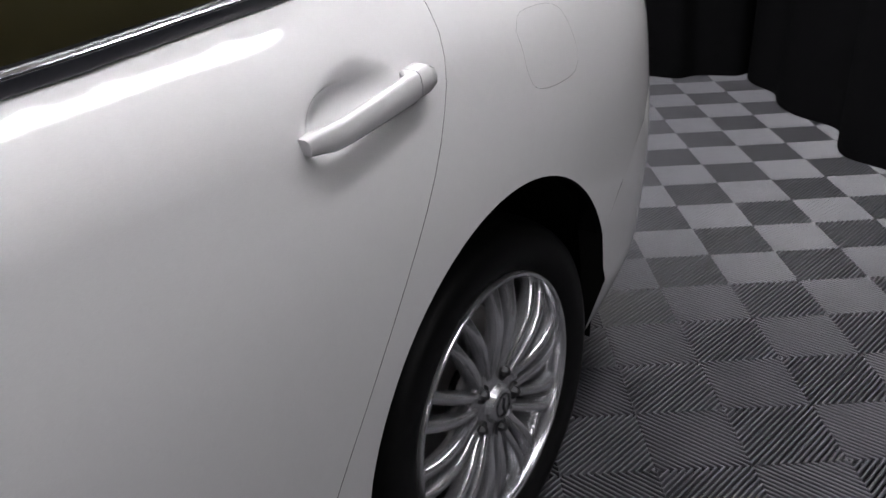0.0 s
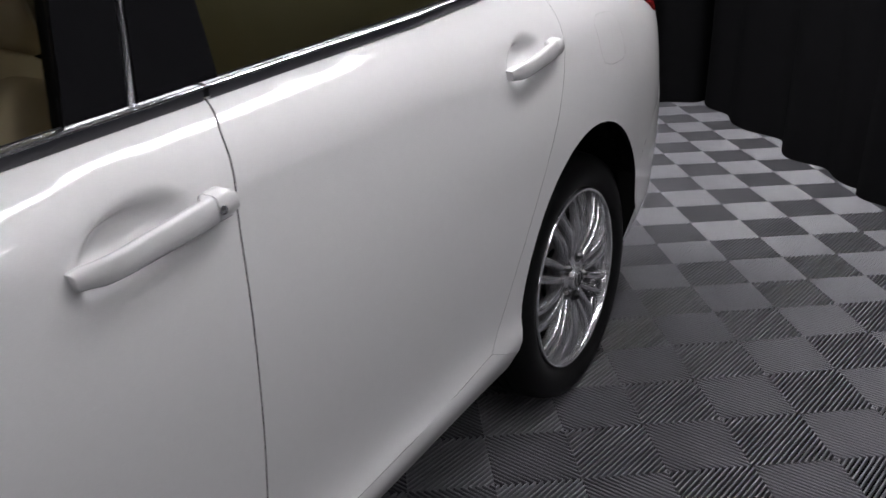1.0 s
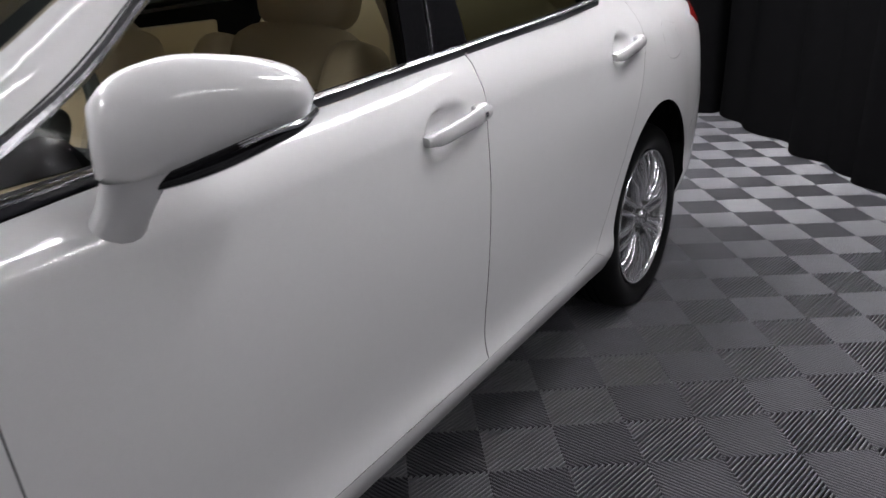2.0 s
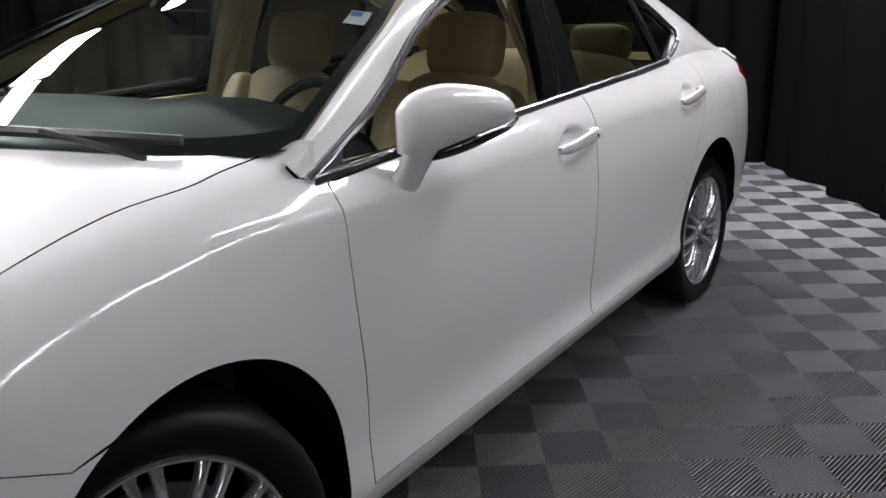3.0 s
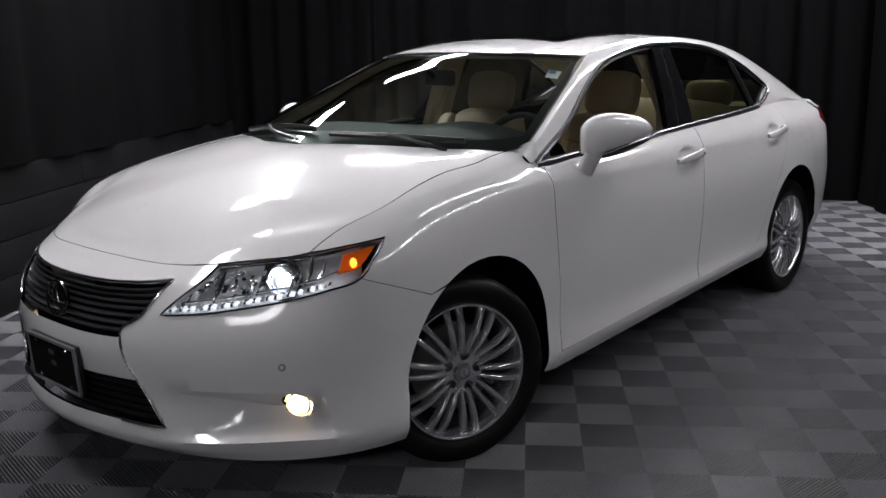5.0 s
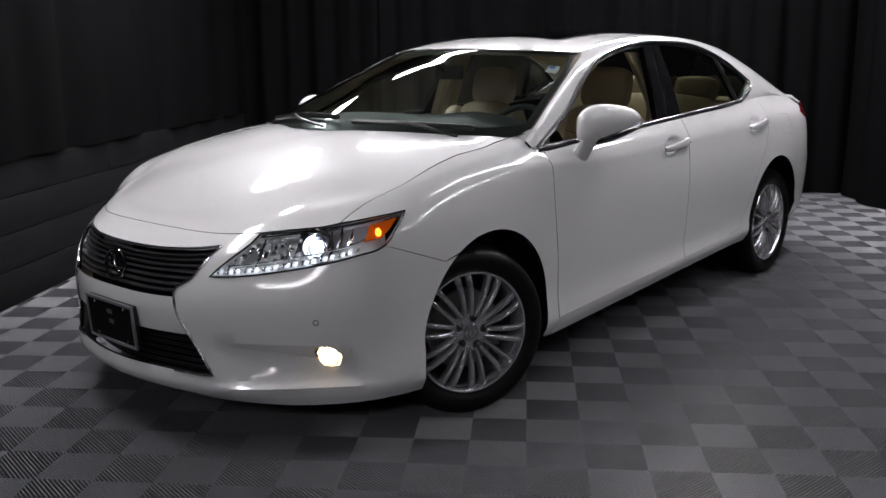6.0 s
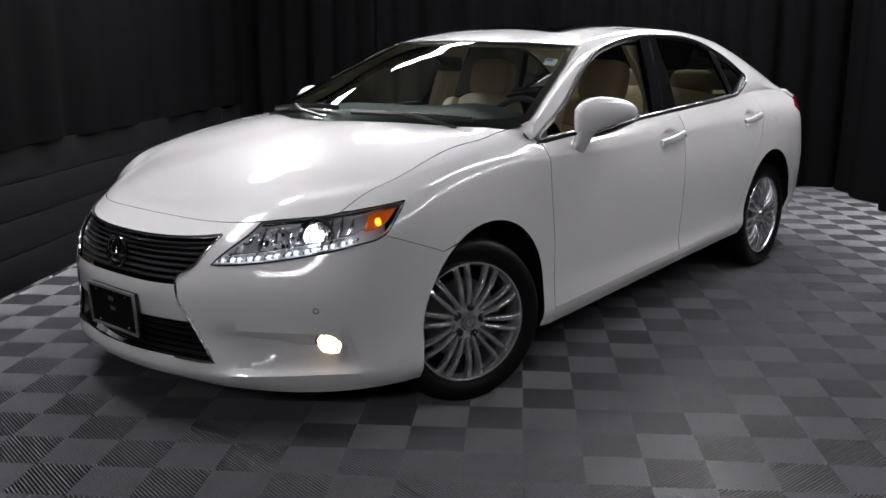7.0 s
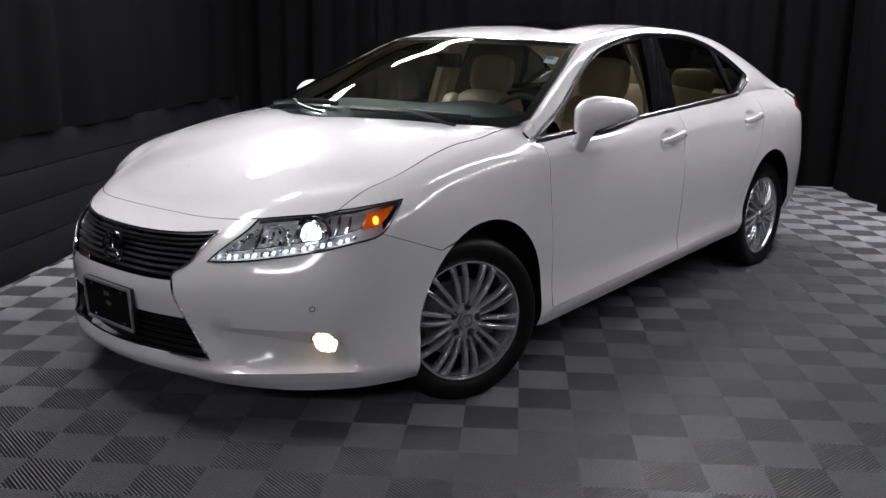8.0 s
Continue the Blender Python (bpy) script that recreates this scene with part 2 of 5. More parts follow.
# the edge of the side windows, the edge of the roof, the middle of the roof; from the cowl to the tail
DLO = line((0.43, 0.76, 1.03, 1.28, 1.70, 2.20, 2.55, 2.86, 3.10, 3.57), (0.845, 0.772, 0.694, 0.638, 0.61, 0.618, 0.659, 0.715, 0.705, 0.66),
           (0.96, 1.084, 1.233, 1.327, 1.384, 1.370, 1.278, 1.128, 1.088, 1.038))
RAIL = line((0.395, 0.655, 0.92, 1.165, 1.65, 2.20, 2.62, 2.98, 3.28, 3.61), (0.82, 0.745, 0.668, 0.592, 0.55, 0.55, 0.572, 0.59, 0.605, 0.60),
            (0.998, 1.125, 1.249, 1.352, 1.420, 1.416, 1.362, 1.264, 1.164, 1.060))
SPINE = line((-0.02, 0.34, 0.69, 1.02, 1.65, 2.20, 2.64, 3.04, 3.36, 3.62), (0,) * 10, (1.045, 1.195, 1.315, 1.40, 1.446, 1.446, 1.385, 1.275, 1.164, 1.080))


def top_line(k, n):
    out = []
    for i, (h, m) in enumerate(zip(RAIL, SPINE)):
        w = k / n
        bow = 4 * w * (1 - w)
        bx = (-0.085, -0.07, -0.05, -0.035, 0, 0, 0.02, 0.03, 0.03, 0.03)[i]
        bz = (0.0, 0.012, 0.014, 0.012, 0.010, 0.010, 0.012, 0.012, 0.012, 0.008)[i]
        out.append((h[0] + (m[0] - h[0]) * w + bx * bow, h[1] * (1 - w), h[2] + (m[2] - h[2]) * w + bz * bow))
    return out


TOP = net([DLO, [tuple((np.array(a) * 0.45 + np.array(b) * 0.55 + [0, -0.007, 0.0035])) for a, b in zip(DLO, RAIL)], RAIL]
          + [top_line(k, 4) for k in (1, 2, 3, 4)] + [[(x, -y, z) for x, y, z in top_line(3, 4)]])


def body(s, v):
    """The flank; along the doors its shoulder is a swelling band over a crisp edge."""
    p = at_net(BODY, s, v)
    if 5 < v < 7 and 6.2 < s < 11.6:
        k = min(1, (s - 6.2) / 0.8, (11.6 - s) / 1.2)
        j = int(v)
        t = v - j
        a, b = at_net(BODY, s, j), at_net(BODY, s, j + 1)
        q = k * 0.8 * (t if v < 6 else 1)
        p = p * (1 - q) + (a + (b - a) * t) * q
        if v > 6:
            p = p + np.array((0, -0.55, 0.83)) * (0.0055 * 4 * t * (1 - t) * k)
    return p


def ridge(s):
    """Where the crease on the bonnet runs."""
    return float(np.interp(s, (2.4, 2.75, 3.0, 3.4, 3.9, 4.4, 5.0, 6.0), (0.7, 1.5, 2.1, 2.8, 3.0, 2.85, 2.6, 2.5)))


def bonnet(s, v):
    """v runs from 2 at the bonnet's side edge to 6 at its middle; a crease runs back from each headlamp."""
    p = at_net(BONNET, s, v)
    if v > 0.5:
        d = v - ridge(s)
        k = min(max((s - 2.3) / 0.9, 0), 1) * min(max((v - 0.5) / 0.6, 0), 1)
        p[2] += 0.0065 * k * math.exp(-math.sqrt(d * d + 0.03) / 0.42)
    return p


def top(s, v):
    """v: 0 window edge, 2 roof edge, 6 middle."""
    return at_net(TOP, s, v)


def side(x, z):
    """Station and line of the place on the car's flank at this length and height."""
    q = np.array([float(np.interp(x, (-0.39, 0.08, 0.5, 1.08, 1.66, 2.25, 2.8, 3.2, 3.57, 3.82), range(4, 14))), 3.0])
    for _ in range(12):
        p = body(*q)
        a, b = (body(q[0] + 1e-4, q[1]) - p) * 1e4, (body(q[0], q[1] + 1e-4) - p) * 1e4
        step = np.linalg.solve([[a[0], b[0]], [a[2], b[2]]], [x - p[0], z - p[2]])
        q += np.clip(step, -0.8, 0.8)
        q = np.clip(q, (3, -0.6), (14, 7.4))
    return tuple(q)


def glass_y(x, z):
    """The plane of the side windows, bowed and drawn in towards the tail."""
    k = min(max((x - 1.9) / 1.0, 0), 1)
    return -(0.797 - 0.47 * (z - 0.985) + 0.010 * math.sin(min(max((z - 0.98) / 0.4, 0), 1) * math.pi)) * (1 - 0.035 * k * k)

# ---- panels cut out of the nets ----
from mathutils.geometry import delaunay_2d_cdt


def inside(poly, p):
    x, y = p
    c = False
    for (x0, y0), (x1, y1) in zip(poly, poly[1:] + poly[:1]):
        if (y0 > y) != (y1 > y) and x < (x1 - x0) * (y - y0) / (y1 - y0) + x0:
            c = not c
    return c


def thin(poly, d):
    """Drops points of a closed outline that lie too near to one another."""
    out = [poly[0]]
    for p in poly[1:]:
        if math.dist(p, out[-1]) > d:
            out.append(p)
    if math.dist(out[0], out[-1]) < d:
        out.pop()
    return out


def shrink(poly, d):
    """Draws a closed outline in by d."""
    area = sum(a[0] * b[1] - b[0] * a[1] for a, b in zip(poly, poly[1:] + poly[:1]))
    k = d if area > 0 else -d
    n = len(poly)
    out = []
    for i in range(n):
        a, b, c = Vector(poly[i - 1]), Vector(poly[i]), Vector(poly[(i + 1) % n])
        e, f = (b - a).normalized(), (c - b).normalized()
        m = Vector((-e.y - f.y, e.x + f.x))
        if m.length < 1e-6:
            m = Vector((-e.y, e.x))
        m.normalize()
        q = max(0.35, m.dot(Vector((-e.y, e.x))))
        out.append(tuple(b + m * (k / q)))
    return out


def skin(bm, outline, place, scale=(1, 1), step=0.04, gap=0.0013, lip=0.012, holes=(), mirror=False, sink=0.0, soft_holes=False, creases=()):
    """Fills an outline in a net's own coordinates with triangles and lays it on the surface, with edges turned inwards
    and coloured black as gap shade.
    """
    rings = []
    for poly, g in [(outline, gap)] + [(h, 0 if soft_holes else -gap) for h in holes]:
        q = thin([(a * scale[0], b * scale[1]) for a, b in poly], 0.002)
        rings.append(shrink(q, g) if g else q)
    pts, edges = [], []
    for q in rings:
        o = len(pts)
        pts += q
        edges += [(o + i, o + (i + 1) % len(q)) for i in range(len(q))]
    for q in creases:
        o = len(pts)
        q = [(a * scale[0], b * scale[1]) for a, b in q]
        q = [p for p in q if inside(rings[0], p) and not any(inside(h, p) for h in rings[1:])]
        pts += q
        edges += [(o + i, o + i + 1) for i in range(len(q) - 1)]
    xs, ys = [p[0] for p in rings[0]], [p[1] for p in rings[0]]
    rim = np.array(pts)
    nx, ny = int((max(xs) - min(xs)) / step) + 2, int((max(ys) - min(ys)) / step) + 2
    for i in range(nx):
        for j in range(ny):
            p = (min(xs) + (i + 0.5) * step, min(ys) + (j + 0.5) * step)
            if np.min(np.hypot(rim[:, 0] - p[0], rim[:, 1] - p[1])) > step * 0.55 and inside(rings[0], p) and not any(inside(h, p) for h in rings[1:]):
                pts.append(p)
    vs, es, fs = delaunay_2d_cdt([Vector(p) for p in pts], edges, [], 0, 1e-6)[:3]
    flip = -1 if mirror else 1

    def lay(p):
        x, y, z = place(p[0] / scale[0], p[1] / scale[1])
        return Vector((x, y * flip, z))

    def normal(p):
        h = 2e-3
        u = lay((p[0] + h, p[1])) - lay((p[0] - h, p[1]))
        w = lay((p[0], p[1] + h)) - lay((p[0], p[1] - h))
        n = u.cross(w)
        return n.normalized() if n.length > 1e-12 else Vector((0, 0, 1))

    keep = []
    for f in fs:
        c = sum((vs[i] for i in f), Vector((0, 0))) / 3
        if inside(rings[0], c) and not any(inside(h, c) for h in rings[1:]):
            keep.append(f)
    normals = {}
    sign = None
    made = {}
    for f in keep:
        for i in f:
            if i not in made:
                n = normal(vs[i])
                if sign is None:
                    q = lay(vs[i])
                    sign = 1 if n.dot(q - Vector((1.4, 0, 0.6))) > 0 else -1
                normals[i] = n * sign
                made[i] = bm.verts.new(lay(vs[i]) - normals[i] * sink)
        try:
            bm.faces.new([made[i] for i in f])
        except ValueError:
            pass
    if lip:
        count = {}
        for f in keep:
            for a, b in ((f[0], f[1]), (f[1], f[2]), (f[2], f[0])):
                count[frozenset((a, b))] = count.get(frozenset((a, b)), 0) + 1
        low = {}
        soft = [Vector(p) for q in rings[1:] for p in q] if soft_holes else []
        for k, c in count.items():
            if c == 1:
                a, b = tuple(k)
                if soft and min((p - vs[a]).length for p in soft) < 1e-4 and min((p - vs[b]).length for p in soft) < 1e-4:
                    continue
                for i in (a, b):
                    if i not in low:
                        low[i] = bm.verts.new(made[i].co - normals[i] * lip)
                try:
                    bm.faces.new((made[a], made[b], low[b], low[a])).material_index = 1
                except ValueError:
                    pass


SV = (0.42, 0.11)


def step(x, a, b):
    w = min(max((x - a) / (b - a), 0), 1)
    return w * w * (3 - 2 * w)


def crease(s):
    """The sharp upper edge of the hollow round the fog lamp."""
    return float(np.interp(s, (1.93, 2.44, 3.03, 3.5), (2.32, 2.25, 2.14, 2.04)))


def fall(s):
    """The height of the face that turns under below that edge, growing towards the lamp."""
    return 0.10 + 0.32 * step(s, 1.9, 3.1)


def hollow(s, v):
    """How far the bumper is drawn in below that edge, and above the lip at its foot."""
    if not (1.6 < s < 3.9 and 1.0 < v < 2.4):
        return 0.0
    c = crease(s)
    deep = 0.056 * step(s, 1.75, 2.75) * (1 - step(s, 3.28, 3.52))
    a = min(max((c - v) / fall(s), 0), 1) * min(max((v - 1.05) / (c - fall(s) - 1.05), 0), 1)
    ledge = 0.019 * step(s, 1.7, 2.3) * (1 - step(s, 3.3, 3.85))
    b = min(max((v - 1.05) / 0.2, 0), 1) * min(max((2.0 - v) / 0.75, 0), 1)
    return deep * a + ledge * b


def flank(s, v):
    """The lower body with the wing's top and the bonnet's rim."""
    if v > 6 and s < 6:
        return bonnet(s, v - 5)
    d = hollow(s, v)
    return body(s, v) + [0.75 * d, 0.65 * d, 0] if d else body(s, v)


def xz(points):
    return [side(x, z) for x, z in points]


def arc(cx, cz, r, a0, a1, n=20):
    return [(cx + r * math.cos(radians(a0 + (a1 - a0) * i / n)), cz + r * math.sin(radians(a0 + (a1 - a0) * i / n))) for i in range(n + 1)]


def run(points, n=6):
    return catmull(points, n)


def both(name, build, mat, parent, label="", angle=40):
    """A part on the driver's side and its mirror image on the other."""
    made = []
    for mirror in (False, True):
        bm = bmesh.new()
        build(bm, mirror)
        made.append(part(name, bm, mat, parent[mirror] if isinstance(parent, list) else parent, label, angle=angle))
    return made


# ---- the car ----
car = thing("car", "pearl white four-door sedan, lamps lit, parked on ribbed floor tiles", "car")

FRONT_ARCH, REAR_ARCH = (0.085, 0.322, 0.375), (2.875, 0.335, 0.393)
SEAM = [(3.905, 4.075), (4.16, 3.755), (4.47, 3.39)]
LAMP_TOP = [(4.12, 5.165), (3.67, 5.27), (3.095, 5.325), (2.45, 5.62)]
LAMP = run(LAMP_TOP, 6) + run([(2.45, 5.62), (2.31, 5.06), (1.91, 4.18)], 5)[1:] + run([(1.91, 4.18), (2.535, 3.98), (3.08, 3.91), (3.585, 3.98), (3.885, 4.085), (4.03, 4.60), (4.12, 5.165)], 6)[1:-1]
HOOD_SIDE = [(3.38, 5.345), (3.72, 6.06), (4.03, 6.55), (4.4, 6.93), (4.85, 7.08), (5.3, 7.05), (5.6, 7.14), (5.98, 7.20)]
DOOR_FRONT = [(0.497, 0.958), (0.484, 0.925), (0.487, 0.794), (0.508, 0.635), (0.526, 0.52), (0.538, 0.40), (0.54, 0.255)]
DOOR_SPLIT = [(1.738, 1.01), (1.731, 0.994), (1.712, 0.962), (1.690, 0.882), (1.678, 0.74), (1.676, 0.564), (1.672, 0.40), (1.67, 0.316)]
DOOR_REAR = [(2.80, 1.07), (2.77, 0.98), (2.70, 0.85), (2.59, 0.70), (2.47, 0.53), (2.405, 0.43), (2.35, 0.363)]
DOOR_FOOT = [(0.54, 0.255), (0.86, 0.273), (1.25, 0.295), (1.67, 0.316), (2.13, 0.338), (2.35, 0.363)]


def belt(x0, x1, n=14):
    return [tuple(station_belt(x0 + (x1 - x0) * i / n)) for i in range(n + 1)]


def station_belt(x):
    s = float(np.interp(x, [q[0] for q in LINES[7][4:13]], range(4, 13)))
    return s, float(np.interp(x, (0.44, 0.75, 1.06), (6.36, 6.62, 6.97)))


def split_foot(x0, x1):
    xs, zs = [q[0] for q in DOOR_FOOT], [q[1] for q in DOOR_FOOT]
    return [(x0 + (x1 - x0) * i / 12, float(np.interp(x0 + (x1 - x0) * i / 12, xs, zs))) for i in range(13)]


def handle_hole(x, z):
    """The outline of the thumb scoop behind a door handle."""
    return [(x + 0.004 + 0.100 * math.cos(a) + 0.014 * math.sin(a), z - 0.012 + 0.058 * math.sin(a) + 0.010 * math.cos(a)) for a in (2 * math.pi * i / 36 for i in range(36))]


def corner_z(x):
    """The slanting rear edge of the quarter window."""
    return float(np.interp(x, (2.55, 2.60, 2.66, 2.72, 2.78, 2.84), (1.062, 1.068, 1.082, 1.103, 1.128, 1.150)))


HANDLES = ((1.525, 0.904), (2.545, 0.940))


def wing(bm, mirror):
    o = xz(run(DOOR_FRONT, 4)) + xz([(0.545, 0.25), (0.50, 0.188), (0.452, 0.192)]) + xz(arc(*FRONT_ARCH, -18, 120, 36)) + run(SEAM[::-1], 4)[:-1]
    o += run([(3.905, 4.075), (4.04, 4.60), (4.125, 5.165)], 4) + run([(4.125, 5.19), (3.675, 5.285), (3.38, 5.345)], 4) + run(HOOD_SIDE, 4)[1:]
    o += [(6.02, 7.2)]
    skin(bm, o, flank, SV, 0.035, gap=0.0009, mirror=mirror)


both("front_wing", wing, PAINT, car)


def front_door(bm, mirror):
    hole = xz(handle_hole(*HANDLES[0]))
    o = belt(0.50, 1.738) + xz(run(DOOR_SPLIT, 4))[1:] + xz(split_foot(1.67, 0.54)) + xz(run(DOOR_FRONT[::-1], 4))[1:]
    skin(bm, o, body, SV, 0.035, mirror=mirror, holes=[hole], soft_holes=True)
    skin_scoop(bm, hole, HANDLES[0], mirror)


def skin_scoop(bm, hole, at, mirror):
    """A dished bowl that runs softly into the door's skin round the hole."""
    flip = -1 if mirror else 1
    c = np.array(side(*at))
    rim = [np.array(p) for p in hole]
    rings = []
    steps = 9
    for k in range(steps):
        w = k / (steps - 1)
        ring = []
        for p in rim:
            q = body(*(p + (c - p) * w * 0.97))
            d = min(w / 0.75, 1)
            ring.append(bm.verts.new((q[0], (q[1] + 0.034 * d * d * (3 - 2 * d)) * flip, q[2])))
        rings.append(ring)
    n = len(rim)
    for a, b in zip(rings, rings[1:]):
        for j in range(n):
            bm.faces.new((a[j], a[(j + 1) % n], b[(j + 1) % n], b[j]))
    bm.faces.new(rings[-1])
    bmesh.ops.remove_doubles(bm, verts=bm.verts, dist=2e-5)


def rear_door(bm, mirror):
    hole = xz(handle_hole(*HANDLES[1]))
    o = belt(1.738, 2.80) + xz(run(DOOR_REAR, 4))[1:] + xz(split_foot(2.35, 1.67)) + xz(run(DOOR_SPLIT[::-1], 4))[1:]
    skin(bm, o, body, SV, 0.035, gap=0.0007, mirror=mirror, holes=[hole], soft_holes=True)
    skin_scoop(bm, hole, HANDLES[1], mirror)


front_doors = both("front_door", front_door, PAINT, car)
rear_doors = both("rear_door", rear_door, PAINT, car)


def rocker(bm, mirror):
    o = xz(split_foot(0.542, 2.35)) + xz([(2.40, 0.34), (2.475, 0.308), (2.462, 0.282)]) + [tuple(side(2.45 - 1.95 * i / 14, float(np.interp(2.45 - 1.95 * i / 14, SIDE_X, (0.182, 0.186, 0.216, 0.249, 0.275, 0.280))))) for i in range(15)]
    skin(bm, o, body, SV, 0.03, gap=0.0004, mirror=mirror, lip=0.03)


both("sill_panel", rocker, PAINT, car)
FUEL = [(2.955, 0.945), (2.99, 0.966), (3.08, 0.964), (3.125, 0.945), (3.142, 0.89), (3.13, 0.858), (3.09, 0.846), (3.0, 0.850), (2.96, 0.872)]


def quarter(bm, mirror):
    o = xz(run(DOOR_REAR, 4)) + xz([(2.40, 0.34), (2.475, 0.30)]) + xz(arc(*REAR_ARCH, 184, 26, 40))
    o += xz([(3.32, 0.58), (3.47, 0.67), (3.56, 0.73), (3.57, 0.80), (3.55, 0.86), (3.54, 0.93), (3.52, 0.985)]) + belt(3.48, 2.80, 10)
    skin(bm, o, body, SV, 0.035, gap=0.0002, mirror=mirror, holes=[] if mirror else [xz(run(FUEL + FUEL[:1], 4)[:-1])])
    p = [(6.8, 0.02), (7.1, 0.0), (8, 0.0), (9, 0.0)] + [(9, 1.98), (8, 1.98), (7, 1.98), (6.2, 1.98), (5.6, 1.98), (5, 1.98), (4, 1.98), (3, 1.98), (2, 1.98), (1, 1.98), (0.02, 1.98), (0.0, 0.5), (0.05, 0.02)]
    p = run(p[3:12], 5) + p[13:] + [(k / 4, 0.0) for k in range(1, 28)]
    skin(bm, p, top, (0.35, 0.06), 0.03, mirror=mirror)
    # the shoulder between the quarter and the foot of the rear pillar
    flip = -1 if mirror else 1
    rows = []
    for i in range(33):
        x = 2.575 + 0.98 * i / 32
        a = body(*station_belt(x))
        if x < 2.83:
            z = corner_z(x)
            b = np.array((x, glass_y(x, z) - 0.006, z))
            c = b + [0, 0.03, 0.002]
        else:
            b, c = (top(float(np.interp(x, [q[0] for q in DLO], range(10))), v) for v in (0.0, 0.6))
        rows.append([bm.verts.new((q[0], q[1] * flip, q[2])) for q in (a + (a - b) * 0.1 + [0, 0.001, -0.003], a * 0.95 + b * 0.05, a * 0.5 + b * 0.5, b + [0, -0.002, 0.001], c + [0, -0.0015, 0.002])])
    for q, r in zip(rows, rows[1:]):
        for j in range(4):
            bm.faces.new((q[j], q[j + 1], r[j + 1], r[j]))


both("side_frame", quarter, PAINT, car, "white pillars, roof rail and rear quarter")
bm = bmesh.new()
skin(bm, xz(run(FUEL + FUEL[:1], 4)[:-1]), body, SV, 0.02, gap=0.0002)
part("fuel_door", bm, PAINT, car)


def front_bumper(bm, mirror):
    rim = [(4.47, 3.39)] + run(SEAM[::-1], 4)[1:] + run([(3.905, 4.075), (3.585, 3.98), (3.08, 3.91), (2.535, 3.98), (1.91, 4.18)], 6)[1:] + run([(1.91, 4.18), (2.31, 5.06), (2.45, 5.62)], 4)[1:]
    rim += run([(2.42, 5.62), (1.85, 6.05), (1.31, 6.37), (0.6, 6.70), (0.0, 6.79)], 4)[1:]
    rim += [(0.0, 6.79 - 1.42 * k / 10) for k in range(1, 10)] + [p for p in GRILLE_EDGE] + [(0.0, 1.50 - 1.50 * k / 12) for k in range(13)]
    rim += [(k / 4, 0.0) for k in range(1, 17)] + xz([(-0.285, 0.178)]) + xz(arc(FRONT_ARCH[0], FRONT_ARCH[1], FRONT_ARCH[2], 180, 122, 12))
    skin(bm, rim, flank, SV, 0.03, gap=0.0005, mirror=mirror, holes=[FOG], creases=BUMPER_CREASES)


def join_middle(bm):
    """Brings both halves together along the middle of the car."""
    near = [v for v in bm.verts if abs(v.co.y) < 0.0055]
    for v in near:
        v.co.y = 0.0
    bmesh.ops.remove_doubles(bm, verts=near, dist=0.0004)


# the waisted opening in the nose: upper grille, waist, lower intake
GRILLE_FLANK = [(1.99, 5.30), (1.67, 4.25), (1.36, 3.8), (1.33, 3.4), (1.38, 2.89), (1.61, 2.24), (1.89, 1.45)]
GRILLE_EDGE = [(0.0, 5.37)] + run([(0.0, 5.37), (0.8, 5.37), (1.4, 5.34), (1.99, 5.30)], 4)[1:] + run(GRILLE_FLANK, 4)[1:] + run([(1.89, 1.45), (1.2, 1.50), (0.0, 1.50)], 4)[1:-1]
FOG = [(3.155 + 0.142 * math.cos(a) - 0.03 * math.sin(a), 1.80 + 0.295 * math.sin(a)) for a in (2 * math.pi * i / 20 for i in range(20))]
BUMPER_CREASES = [[(s, crease(s) - d * fall(s)) for s in np.linspace(1.96, 3.5, 24)] for d in (0.0, 1.0)] + [[(s, v) for s in np.linspace(1.7, 3.85, 30)] for v in (1.05, 1.15, 1.25)]
bm = bmesh.new()
front_bumper(bm, False)
front_bumper(bm, True)
bmesh.ops.delete(bm, geom=[f for f in bm.faces if f.material_index and all(abs(v.co.y) < 0.004 for v in f.verts)], context="FACES_ONLY")
join_middle(bm)
front_bumper_ob = part("front_bumper", bm, PAINT, car)


def hood(bm, mirror):
    o = run([(0.0, 1.79), (0.6, 1.70), (1.31, 1.37), (1.85, 1.05), (2.45, 0.64)], 5) + run([(2.45, 0.64), (3.095, 0.34), (3.36, 0.325)], 3)[1:] + run([(s, v - 5) for s, v in HOOD_SIDE], 4)
    o += [(5.98, 2.6), (5.98, 3), (5.98, 4), (5.98, 5), (5.98, 6)] + [(6 - k / 10, 6) for k in range(1, 61)] + [(0, 6 - k / 5) for k in range(1, 20)]
    skin(bm, o, lambda s, v: flank(s, v + 5), (0.36, 0.16), 0.026, gap=0.0035, mirror=mirror, lip=0.0, creases=[[(2.5 + 3.4 * i / 50, ridge(2.5 + 3.4 * i / 50)) for i in range(51)]])


bm = bmesh.new()
hood(bm, False)
hood(bm, True)
join_middle(bm)
edge = [e for e in bm.edges if len(e.link_faces) == 1 and max(abs(v.co.y) for v in e.verts) > 1e-4]
got = bmesh.ops.extrude_edge_only(bm, edges=edge)
for v in got["geom"]:
    if isinstance(v, bmesh.types.BMVert):
        v.co.z -= 0.02
    # bonnet rim coloured black for the shade in its gap
    if isinstance(v, bmesh.types.BMFace):
        v.material_index = 1
part("bonnet", bm, PAINT, car)


